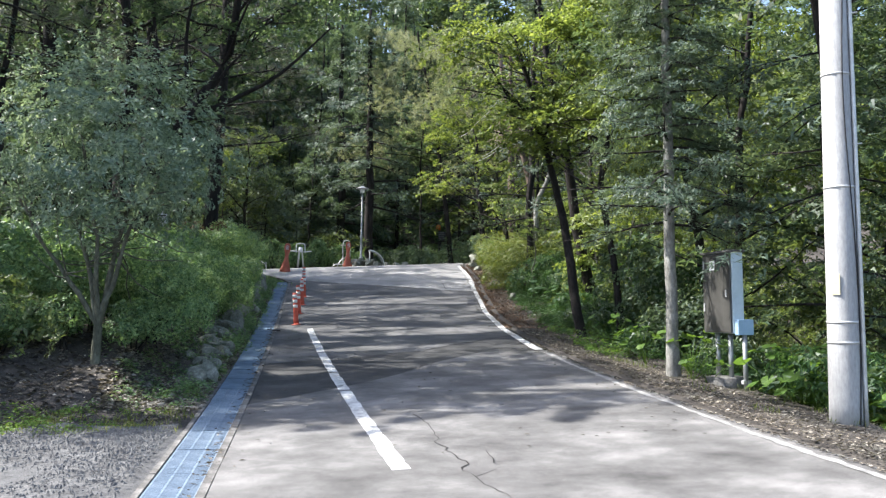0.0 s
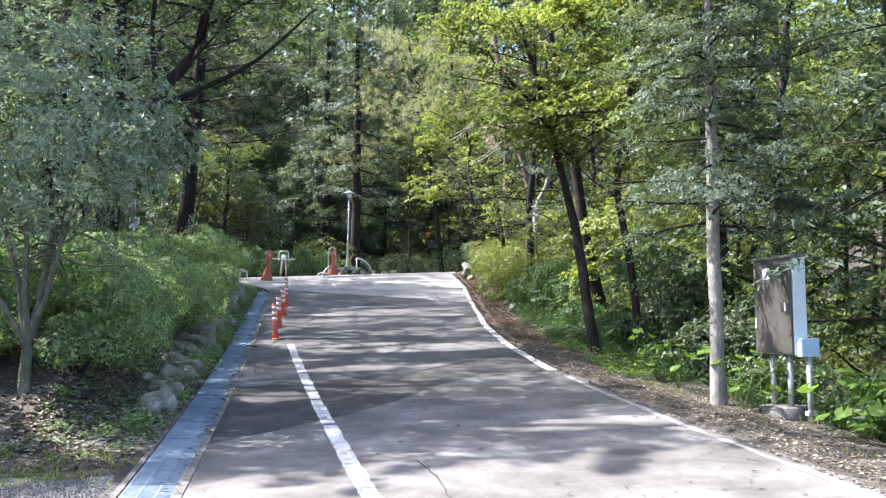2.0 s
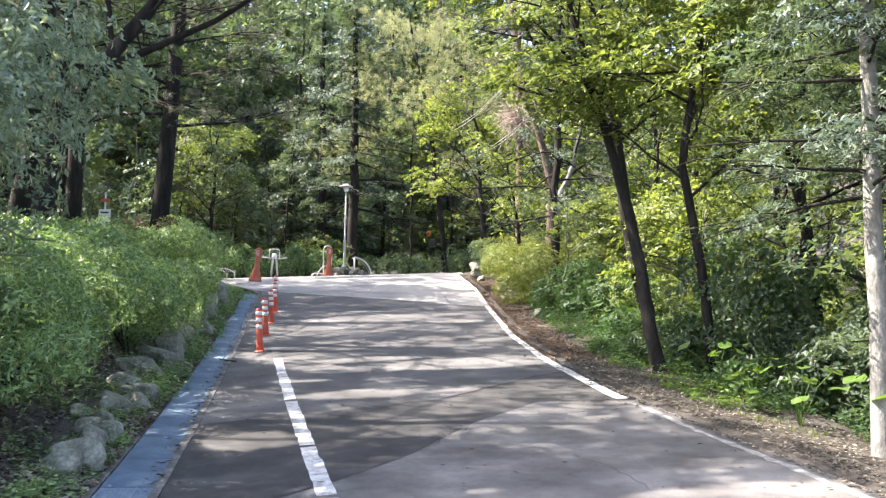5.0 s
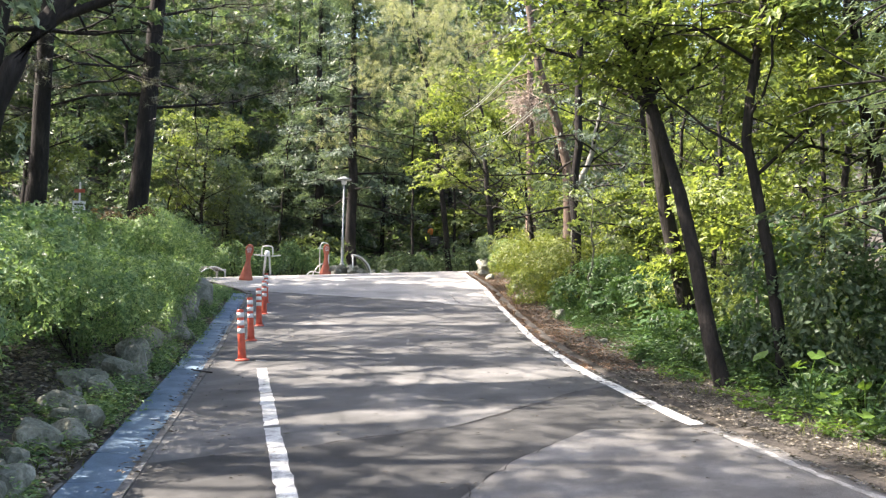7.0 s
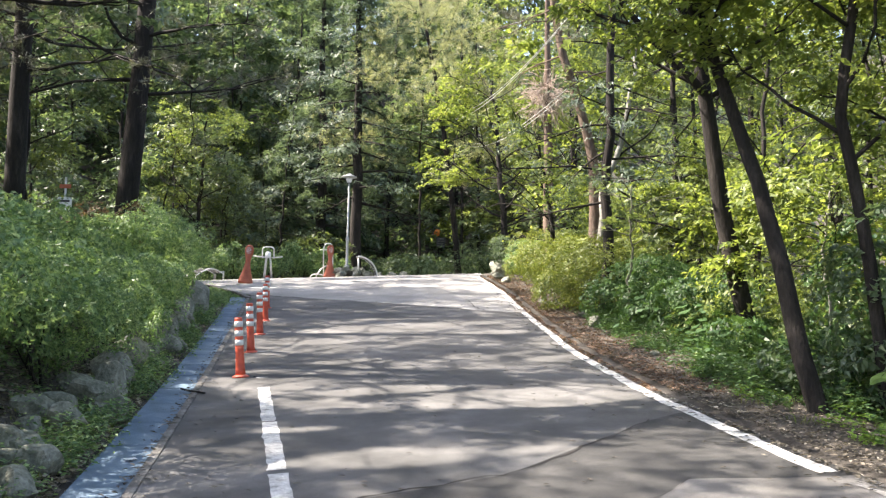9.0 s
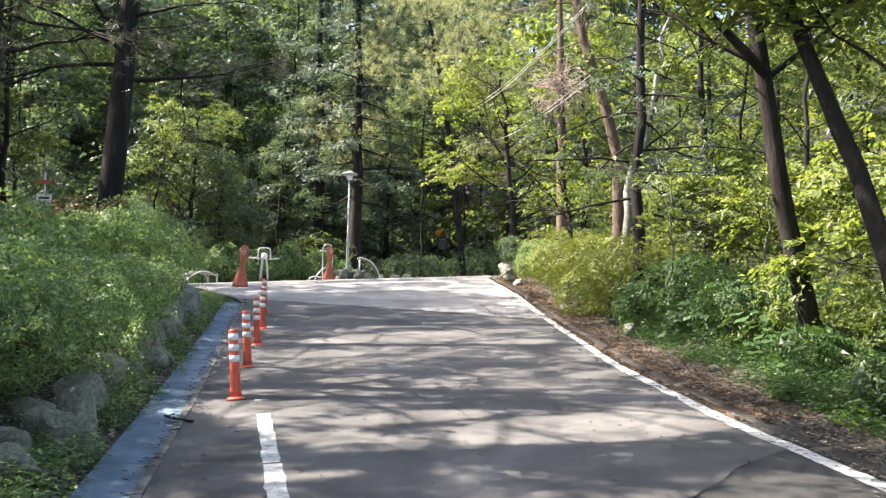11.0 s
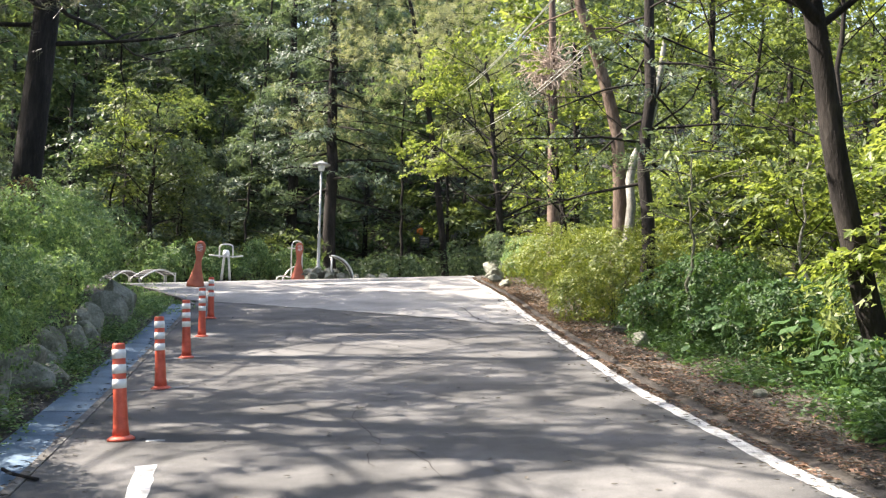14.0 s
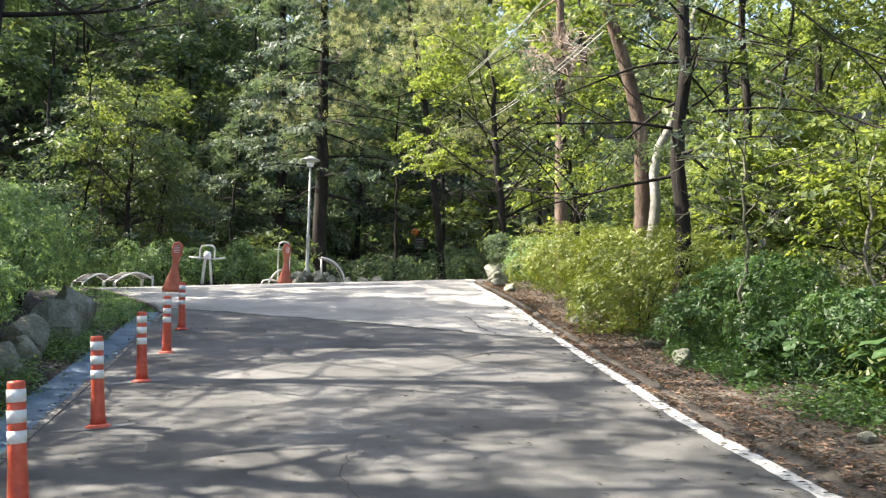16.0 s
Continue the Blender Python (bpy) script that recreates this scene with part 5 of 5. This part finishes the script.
# exercise machines
def info_stand(x, y, turn, h, lean):
    ob = tagged(new("instruction_stand"), "terracotta-coloured instruction stand with an oval face and flared foot", "exercise machine", "instruction stands")
    ob.matrix_world = pose(x, y, float(road_z(x, y)) - 0.005, 0, lean, turn)
    prof = [(0.0, 0.0, 0.0), (0.23, 0.16, 0.0), (0.225, 0.155, 0.08), (0.16, 0.11, 0.3), (0.10, 0.075, 0.5), (0.075, 0.06, 0.66), (0.085, 0.055, 0.78), (0.125, 0.05, 0.93), (0.14, 0.05, 1.05), (0.12, 0.05, 1.15), (0.07, 0.045, 1.21), (0.0, 0.0, 1.225)]
    ang = np.linspace(0, 2 * np.pi, 24, endpoint=False)
    v = np.array([[(a * math.cos(t), b * math.sin(t), z * h / 1.225) for t in ang] for a, b, z in prof]).reshape(-1, 3)
    i = np.arange(len(prof) * 24).reshape(len(prof), 24)
    j = np.roll(i, -1, axis=1)
    part("body", mesh_from("body", v, np.stack([i[:-1], j[:-1], j[1:], i[1:]], -1).reshape(-1, 4), M_TERRA, True), ob)
    bm = bmesh.new()
    bmesh.ops.create_circle(bm, cap_ends=True, segments=24, radius=1.0)
    for w in bm.verts:
        w.co = Vector((w.co.x * 0.095, -0.0535, (1.04 + w.co.y * 0.13) * h / 1.225))
    me = bpy.data.meshes.new("face")
    bm.to_mesh(me)
    bm.free()
    me.materials.append(M_TERRA)
    face = part("face", me, ob, "oval plate with pale lines of writing")
    for k in range(5):
        w = 0.055 if k in (0, 4) else 0.075
        part("text_bar", rounded(-w, -0.057, (0.95 + k * 0.04) * h / 1.225, w, -0.054, (0.962 + k * 0.04) * h / 1.225, 0.001, "text_bar", M_WHITE), face)
    return ob


info_stand(0.5, 38.3, -12, 1.2, 5.5)
info_stand(3.42, 42.7, 20, 1.2, 1.5)

twist = tagged(new("twisting_machine"), "white tubular twisting machine with side handles", "exercise machine")
twist.matrix_world = pose(1.22, 42, float(road_z(1.22, 42)) - 0.01, 0, 0, -8)
part("left_leg", pipe("left_leg", [(-0.12, 0, 0), (-0.06, 0, 0.7), (-0.02, 0, 0.86)], 0.04, M_STEEL), twist)
part("right_leg", pipe("right_leg", [(0.14, 0, 0), (0.08, 0, 0.7), (0.02, 0, 0.86)], 0.035, M_STEEL), twist)
part("hub", mesh_from("hub", *lathe([(0.0, 0.74), (0.09, 0.75), (0.11, 0.84), (0.08, 0.95), (0.0, 0.97)]), M_WHITE, True), twist)
part("top_frame", pipe("top_frame", [(-0.2, 0, 0.72), (-0.2, 0, 0.9), (-0.2, 0, 1.1), (-0.1, 0, 1.13), (0.1, 0, 1.13), (0.2, 0, 1.1), (0.2, 0, 0.9), (0.2, 0, 0.72)], 0.022, M_STEEL, 8, 26), twist)
part("handle", pipe("handle", [(-0.5, 0, 0.80), (-0.25, 0, 0.78), (0, 0, 0.76)], 0.022, M_STEEL), twist)
part("handle", pipe("handle", [(0, 0, 0.76), (0.25, 0, 0.76), (0.5, 0, 0.79)], 0.022, M_STEEL), twist)
part("foot_plate", rounded(-0.26, -0.12, 0.0, 0.28, 0.12, 0.035, 0.01, "foot_plate", M_SEAT), twist)

frame2 = tagged(new("stepping_machine"), "white tubular frame of a stepping machine", "exercise machine")
frame2.matrix_world = pose(3.38, 43.3, float(road_z(3.38, 43.3)) - 0.01, 0, 0, 0)
part("upright_frame", pipe("upright_frame", [(-0.12, 0, 0.0), (-0.14, 0, 0.6), (-0.15, 0, 1.2), (-0.05, 0, 1.3), (0.12, 0, 1.3), (0.2, 0, 1.2), (0.2, 0, 0.6), (0.2, 0, 0)], 0.022, M_STEEL, 8, 26), frame2)
part("crossbar", pipe("crossbar", [(-0.26, 0, 1.06), (0.2, 0, 1.06)], 0.018, M_STEEL), frame2)
part("foot_bar", pipe("foot_bar", [(-0.62, -0.05, 0.02), (-0.55, -0.05, 0.14), (-0.35, -0.03, 0.16), (-0.14, 0, 0.12)], 0.02, M_STEEL, 8, 12), frame2)
part("foot_bar", pipe("foot_bar", [(-0.42, -0.25, 0.02), (-0.36, -0.25, 0.16), (-0.2, -0.2, 0.4), (0.1, 0, 0.52)], 0.02, M_STEEL, 8, 12), frame2)


def sit_up_bench(x, y, turn, ln):
    ob = tagged(new("sit_up_bench"), "low curved sit-up bench with pale tube frame", "exercise bench", "sit-up benches")
    ob.matrix_world = pose(x, y, float(road_z(x, y)) - 0.01, 0, 0, turn)
    s = np.linspace(0, 1, 12)
    arc = np.stack([(s - 0.5) * ln, s * 0, 0.16 + 0.30 * np.sin(s * 2.6)], 1)
    for yy in (-0.22, 0.22):
        part("rail", pipe("rail", np.concatenate([[(-ln / 2, yy, 0)], arc + (0, yy, 0), [(ln / 2, yy, 0)]]), 0.024, M_STEEL), ob, "pale steel tube")
    for k in range(11):
        p = arc[k] * 0.5 + arc[k + 1] * 0.5
        ang = math.degrees(math.atan2(arc[k + 1][2] - arc[k][2], arc[k + 1][0] - arc[k][0]))
        part("slat", rounded(-0.04, -0.2, -0.012, 0.04, 0.2, 0.012, 0.004, "slat", M_SEAT), ob).matrix_local = pose(p[0], p[1], p[2] + 0.01, 0, -ang, 0)
    part("foot_hoop", pipe("foot_hoop", [(ln / 2 + 0.05, -0.2, 0), (ln / 2 + 0.05, -0.2, 0.4), (ln / 2 + 0.05, 0.2, 0.4), (ln / 2 + 0.05, 0.2, 0)], 0.02, M_STEEL), ob)
    return ob


sit_up_bench(-0.95, 43.3, 48, 1.35)
sit_up_bench(-1.95, 43.6, 48, 1.1)

# curved back-stretching board
board = tagged(new("stretching_board"), "arched grey back-stretching board behind the stones", "exercise machine")
board.matrix_world = pose(4.75, 42.6, float(road_z(4.75, 42.6)) - 0.02, 0, 0, 5)
s = np.linspace(0, 1, 14)
arc = np.stack([-0.35 + 0.72 * np.sin(s * 1.55), s * 0, 0.74 * np.cos(s * 1.57)], 1)
for yy in (-0.16, 0.16):
    part("rail", pipe("rail", arc + (0, yy, 0), 0.03, M_STEEL), board, "pale steel tube")
for k in range(13):
    p = (arc[k] + arc[k + 1]) / 2
    ang = math.degrees(math.atan2(arc[k + 1][2] - arc[k][2], arc[k + 1][0] - arc[k][0]))
    part("slat", rounded(-0.035, -0.15, -0.015, 0.035, 0.15, 0.015, 0.004, "slat", M_CONC), board).matrix_local = pose(p[0], p[1], p[2], 0, -ang, 0)
part("prop", pipe("prop", [(-0.3, 0, 0), (-0.3, 0, 0.74)], 0.03, M_STEEL), board)

# signs
sign = tagged(new("notice_sign"), "orange disc sign above a small lettered panel", "sign")
sign.matrix_world = pose(10.75, 59, 4.6, 0, 0, -8)
part("post", pipe("post", [(0.0, 0.05, -0.9), (0.0, 0.05, 2.9)], 0.03, M_BARK), sign)
part("disc", mesh_from("disc", *(lambda v, f: (v[:, [0, 2, 1]], f))(*lathe([(0.0, -0.02), (0.19, -0.02), (0.19, 0.015), (0.0, 0.015)], 24)), M_SIGN, True), sign).location = (-0.09, 0, 2.8)
panel = part("panel", rounded(-0.12, -0.01, 1.95, 0.36, 0.02, 2.55, 0.006, "panel", M_SEAT), sign, "dark panel with pale lines of writing")
for k in range(4):
    part("text_bar", rounded(-0.08, -0.016, 2.04 + k * 0.13, 0.32 - 0.04 * (k % 2), -0.011, 2.10 + k * 0.13, 0.001, "text_bar", M_CONC), panel)
plate = tagged(new("small_sign"), "small white notice board on a thin post in the shrubs", "sign")
plate.matrix_world = pose(-3.85, 33.4, float(ground_z(-3.85, 33.4)), 0, 0, -8)
SIGN_FOOT = float(ground_z(-3.85, 33.4))
part("post", pipe("post", [(0, 0, -0.2), (0, 0, 5.6 - SIGN_FOOT)], 0.025, M_STEEL), plate)
part("board", rounded(-0.17, -0.03, 4.74 - SIGN_FOOT, 0.17, -0.01, 5.1 - SIGN_FOOT, 0.006, "board", M_WHITE), plate)
part("writing", rounded(-0.12, -0.034, 4.98 - SIGN_FOOT, 0.12, -0.031, 5.03 - SIGN_FOOT, 0.001, "writing", M_SEAT), plate)
part("plate", rounded(-0.14, -0.035, 5.32 - SIGN_FOOT, 0.14, -0.012, 5.42 - SIGN_FOOT, 0.006, "plate", M_TERRA), plate, "small red plate with a pale upper edge")

# overhead wires beyond the trees
for k, (a, b) in enumerate((((10.53, 50.0, 10.6), (8.55, 36.0, 8.5)), ((10.35, 50.0, 10.45), (8.4, 36.0, 8.3)), ((9.46, 48.0, 11.5), (7.73, 34.0, 9.4)), ((9.2, 48.0, 11.2), (7.5, 34.0, 9.1)))):
    s = np.linspace(0, 1.5, 16)[:, None]
    a, b = np.array(a), np.array(b)
    pts = a + (b - a) * s
    pts[:, 2] -= 0.15 * (4 * s * (1.5 - s))[:, 0]
    tagged(new("overhead_wire", pipe("overhead_wire", pts, 0.009, M_STEEL, 5)), "pale overhead wire strung between trees", "wire", "overhead wires")

# stick lying on the drain
tagged(new("stick", pipe("stick", [(-0.02, 20.75, float(road_z(0, 20.8)) + 0.02), (0.06, 20.62, float(road_z(0, 20.6)) + 0.025), (0.26, 20.45, float(road_z(0.2, 20.4)) + 0.02)], 0.012, M_BARK, 6, 10)), "dark stick lying across the drain cover", "stick")


scrap = tagged(new("paper_scrap", rounded(-0.045, -0.03, 0, 0.045, 0.03, 0.004, 0.001, "paper_scrap", M_WHITE)), "small white paper scrap lying on the drain cover", "litter")
scrap.matrix_world = strip_pose(17.42, -0.13) @ pose(0, 0, 0.0, 0, 0, 25)


# ---- ground cover ----
def scatter(name, label, category, x, y, size, width, green, seed, tilt=0.5, lift=0.01, up=False, flat=False):
    rr = np.random.default_rng(seed)
    z = np.maximum(ground_z(x, y), np.where((x > drain_x(y) + 0.12) & (x < edge_x(y) + 0.2), road_z(x, y) + 0.006, -99)) + lift
    c = np.stack([x, y, z], 1)
    if up:
        v, f = leaf_faces(rr, c, size, width, 0.3, np.tile((0.0, 0.0, 1.0), (len(c), 1)))
        v[:, 2] += size * 0.35
    else:
        v, f = leaf_faces(rr, c, size, width, 0.12 if flat else tilt)
    return tagged(new(name, mesh_from(name, v, f, green)), label, category, kind="stuff")


rng = np.random.default_rng(91)
n = 22000
yy = rng.uniform(6, 38, n)
scatter("leaf_litter", "dry brown leaves and twigs strewn on the verge", "leaf litter", edge_x(yy) + 0.12 + rng.exponential(0.8, n), yy, 0.045, 0.42, M_DEADLEAF, 92, 0.35)
n = 6000
yy = rng.uniform(4, 19.5, n)
scatter("leaf_litter", "pale dry leaves and bark flakes on the roadside verge", "leaf litter", edge_x(yy) + 0.14 + rng.uniform(0, 1, n) ** 1.2 * 1.7, yy, 0.045, 0.45, M_MULCH, 130, 0.3, 0.012)
n = 15000
yy = rng.uniform(19.0, 39, n)
scatter("leaf_litter", "russet needles and dry leaves along the verge", "leaf litter", edge_x(yy) + 0.1 + rng.exponential(0.7, n), yy, 0.06, 0.3, M_RUSSET, 98, 0.3, 0.015)
n = 3500
yy = rng.uniform(22, 42, n)
scatter("leaf_litter", "tan dry leaves in the bed beside the drain and yard", "leaf litter", drain_x(yy) + np.minimum(yard_left(yy), 0) * rng.uniform(0, 1, n) - 0.42 - rng.exponential(0.3, n), yy, 0.06, 0.5, M_MULCH, 133, 0.4, 0.03)
n = 420
yy = rng.uniform(15, 33, n)
scatter("fallen_leaves", "dry twigs and leaves across the edge line", "leaf litter", edge_x(yy) + rng.normal(0.02, 0.12, n), yy, 0.075, 0.22, M_DEADLEAF, 99, 0.2, 0.008, flat=True)
n = 9000
yy = rng.uniform(10.4, 34, n)
scatter("leaf_litter", "dry brown leaves under the shrubs on the bank", "leaf litter", drain_x(yy) - 0.5 - rng.uniform(0, 1, n) ** 0.7 * 2.6, yy, 0.055, 0.5, M_MULCH, 93, 0.4)
n = 13000
yy = rng.uniform(11.2, 22, n)
scatter("leaf_litter", "dry grey-brown leaves and twigs between the bank's stones", "leaf litter", drain_x(yy) - 0.43 - rng.uniform(0, 1, n) * 1.3, yy, 0.075, 0.55, M_MULCH, 97, 0.4, 0.02)
n = 5000
yy = rng.uniform(10.7, 15, n)
scatter("leaf_litter", "dark brown leaf mulch round the ornamental tree", "leaf litter", drain_x(yy) - 0.55 - rng.uniform(0, 6, n), yy, 0.08, 0.5, M_DEADLEAF, 96, 0.4)
n = 700
yy = rng.uniform(8, 34, n)
u = rng.beta(0.5, 0.5, n)
scatter("fallen_leaves", "a few dry leaves and twigs on the asphalt", "leaf litter", drain_x(yy) + 0.15 + u * (edge_x(yy) - drain_x(yy) - 0.2), yy, 0.055, 0.4, M_DEADLEAF, 94, 0.2, 0.004, flat=True)
n = 500
yy = rng.uniform(7, 31, n)
scatter("fallen_leaves", "dark leaf debris caught along the drain kerb", "leaf litter", drain_x(yy) + rng.normal(-0.02, 0.05, n), yy, 0.06, 0.45, M_DEADLEAF, 95, 0.3, 0.085)


def carpet(n, x0, x1, y0, y1, size, green, seed, skip):
    rr = np.random.default_rng(seed)
    x, y = rr.uniform(x0, x1, n), rr.uniform(y0, y1, n)
    k = ~skip(x, y)
    scatter("undergrowth", "low leafy undergrowth covering the woodland floor", "undergrowth", x[k], y[k], size, 0.6, green, seed + 1, 0.6, size * 0.4)


carpet(9000, -26, 18, 47.5, 80, 0.42, L_DEEP, 120, lambda x, y: (y < 58) & (x > 4.5) & (x < edge_x(y) + 1))
carpet(12000, -50, 50, 60, 112, 0.8, L_DEEP, 128, lambda x, y: y < 0)
carpet(12000, 8.5, 30, 8, 48, 0.26, L_BROAD, 122, lambda x, y: x < edge_x(y) + 2.6)
carpet(5000, -24, -4.8, 11.5, 47, 0.28, L_DEEP, 124, lambda x, y: (x > -7) & (y > 31))
carpet(5000, 7.0, 30, -6, 10, 0.25, L_BROAD, 126, lambda x, y: x < 7.0)


def tufts(count, fx, y0, y1, size, seed, label, green=None, width=0.12, each=14, spread=0.08):
    rr = np.random.default_rng(seed)
    yc = rr.uniform(y0, y1, count)
    xc = fx(yc, rr)
    x = np.repeat(xc, each) + rr.normal(0, spread, count * each)
    y = np.repeat(yc, each) + rr.normal(0, spread, count * each)
    scatter("grass", label, "grass", x, y, size, width, green or L_GRASS, seed + 1, up=True, lift=0.0)


def herbs(count, fx, y0, y1, r, h, leaf, seed, label, green, each=40, width=0.5):
    """Low clumps of small leaves, each a loose dome of its own size."""
    rr = np.random.default_rng(seed)
    yc = rr.uniform(y0, y1, count)
    xc = fx(yc, rr)
    k = wob(xc, yc, 1.9) + rr.normal(0, 0.4, count) > -0.25
    xc, yc = xc[k], yc[k]
    size = np.repeat(rr.uniform(0.5, 1.4, len(xc)), each)
    m = len(size)
    a, q = rr.uniform(0, 6.28, m), np.sqrt(rr.uniform(0, 1, m))
    x = np.repeat(xc, each) + np.cos(a) * q * r * size
    y = np.repeat(yc, each) + np.sin(a) * q * r * size
    scatter("herbs", label, "herbs", x, y, leaf, width, green, seed + 1, 0.55, 0.01 + h * size * (1.05 - q * q) * rr.uniform(0.15, 1, m))


tufts(60, lambda y, r: drain_x(y) - 0.52 - r.exponential(0.2, len(y)), 10.0, 33, 0.09, 101, "short green grass along the drain")
tufts(300, lambda y, r: -0.95 - r.uniform(0, 8, len(y)), 9.9, 11.2, 0.08, 103, "rough green grass at the gravel's edge")
herbs(200, lambda y, r: -1.0 - r.uniform(0, 7, len(y)), 10.1, 11.3, 0.2, 0.1, 0.05, 119, "low green weeds at the gravel's edge", L_WEED, 40, 0.4)
tufts(70, lambda y, r: edge_x(y) + 0.9 + r.uniform(0, 1.2, len(y)), 5, 22, 0.1, 105, "thin grass on the roadside verge", None, 0.08)
herbs(330, lambda y, r: edge_x(y) + 1.35 + r.uniform(0, 2.0, len(y)) ** 1.1, 16, 29, 0.26, 0.32, 0.06, 107, "low green ferns and herbs on the bank", L_FERN, 60, 0.42)
herbs(700, lambda y, r: edge_x(y) + 1.1 + 1.7 * r.uniform(0, 1, len(y)) ** 1.3, 18, 28, 0.22, 0.24, 0.06, 121, "low dark ferns creeping onto the verge", L_FERN, 50, 0.42)
herbs(200, lambda y, r: edge_x(y) + 1.5 + r.uniform(0, 2.3, len(y)), 12, 29, 0.3, 0.34, 0.075, 111, "leafy dark herbs on the shaded bank", L_FERN, 44)
herbs(46, lambda y, r: edge_x(y) + 1.05 + r.exponential(0.25, len(y)), 14.6, 19.5, 0.17, 0.2, 0.06, 115, "fresh yellow-green herbs at the verge", L_WEED, 36)
herbs(420, lambda y, r: drain_x(y) - 0.55 - r.exponential(0.45, len(y)), 12.2, 33, 0.16, 0.16, 0.05, 109, "low green herbs creeping over the bank's stones", L_AZALEA, 44)
herbs(380, lambda y, r: drain_x(y) - 0.47 - r.exponential(0.2, len(y)), 16.5, 33, 0.21, 0.3, 0.05, 117, "small-leaved shrub growth hanging to the drain", L_AZALEA, 54)

herbs(300, lambda y, r: drain_x(y) - 0.5 - r.uniform(0, 1.2, len(y)), 11.2, 20.5, 0.13, 0.12, 0.045, 131, "small green weeds among the bank's dry leaves", L_AZALEA, 30)
tufts(420, lambda y, r: drain_x(y) + yard_left(y) * r.uniform(0, 1, len(y)) - 0.1 - r.uniform(0, 0.8, len(y)), 32, 42, 0.08, 113, "low herbs in the bed beside the yard", L_AZALEA, 0.5, 14, 0.12)
n = 9000
x, y = -0.95 - rng.exponential(1.6, n), 10.2 - rng.exponential(2.2, n)
x = x + (drain_x(y) - drain_x(7.0))
v0 = np.array([(1, 0, -0.3), (-0.5, 0.87, -0.3), (-0.5, -0.87, -0.3), (0, 0, 0.7)])
s = rng.uniform(0.006, 0.018, n)
a = rng.uniform(0, 6.28, n)
ca, sa = np.cos(a), np.sin(a)
vx = v0[None, :, 0] * ca[:, None] - v0[None, :, 1] * sa[:, None]
vy = v0[None, :, 0] * sa[:, None] + v0[None, :, 1] * ca[:, None]
P = np.stack([x[:, None] + vx * s[:, None], y[:, None] + vy * s[:, None], (ground_z(x, y) + 0.04)[:, None] + v0[None, :, 2] * s[:, None]], -1).reshape(-1, 3)
tri = (np.array([(0, 1, 3), (1, 2, 3), (2, 0, 3)])[None] + 4 * np.arange(n)[:, None, None]).reshape(-1, 3)
tagged(new("gravel", mesh_from("gravel", P, tri, M_CHIP)), "loose grey gravel stones", "gravel", kind="stuff")


# large-leaved weeds by the cabinet
def weed(x, y, count, size, seed, green):
    rr = np.random.default_rng(seed)
    z = float(ground_z(x, y))
    ob = tagged(new("weed"), "leafy weed with large round bright green leaves" if green is L_WEED else "leafy dark green weed with broad leaves at the verge", "plant", "large-leaved weeds")
    ob.location = (x, y, z)
    for _ in range(count):
        a, ln = rr.uniform(0, 6.28), rr.uniform(0.1, 0.5)
        tip = np.array([math.cos(a) * ln, math.sin(a) * ln, rr.uniform(0.12, 0.65)])
        r = size * rr.uniform(0.6, 1.2)
        ang = np.linspace(0.35, 2 * np.pi - 0.35, 9)
        rim = np.stack([-np.cos(ang) * r, np.sin(ang) * r * 0.9, 0.12 * r * np.sin(ang * 3)], 1)
        m = np.array((Matrix.Rotation(a + rr.normal(0, 0.5), 3, "Z") @ Matrix.Rotation(rr.uniform(0.1, 0.7), 3, "Y")))
        v = np.concatenate([[tip], tip + rim @ m.T])
        me = bpy.data.meshes.new("leaf")
        me.from_pydata([tuple(p) for p in v], [], [(0, i, i + 1) for i in range(1, 9)])
        me.materials.append(green)
        part("leaf", me, ob)
        part("stalk", pipe("stalk", [(0, 0, -0.02), tip * (0.5, 0.5, 0.7), tip], 0.005, green, 4), ob)


for k, (x, y, c, s) in enumerate(((5.95, 12.2, 8, 0.11), (6.1, 12.05, 7, 0.1), (6.55, 11.15, 10, 0.14), (6.85, 10.9, 14, 0.15), (7.1, 11.3, 14, 0.15), (7.0, 10.3, 12, 0.15), (7.4, 10.6, 14, 0.15), (6.6, 10.2, 9, 0.13), (6.3, 13.0, 8, 0.1), (6.1, 14.2, 8, 0.09), (6.3, 15.4, 8, 0.09), (6.5, 16.6, 8, 0.10), (7.2, 9.6, 12, 0.14), (7.7, 11.6, 12, 0.14), (6.9, 23.5, 8, 0.07), (7.3, 24.2, 10, 0.09), (7.5, 22.7, 16, 0.12), (7.8, 23.3, 16, 0.12), (7.2, 21.9, 12, 0.1), (8.1, 22.2, 16, 0.12), (7.0, 20.9, 12, 0.09), (7.6, 21.2, 14, 0.11), (8.4, 23.2, 16, 0.12))):
    weed(x, y, c, s, 1200 + k, L_WEED if y < 18 else L_FERN)
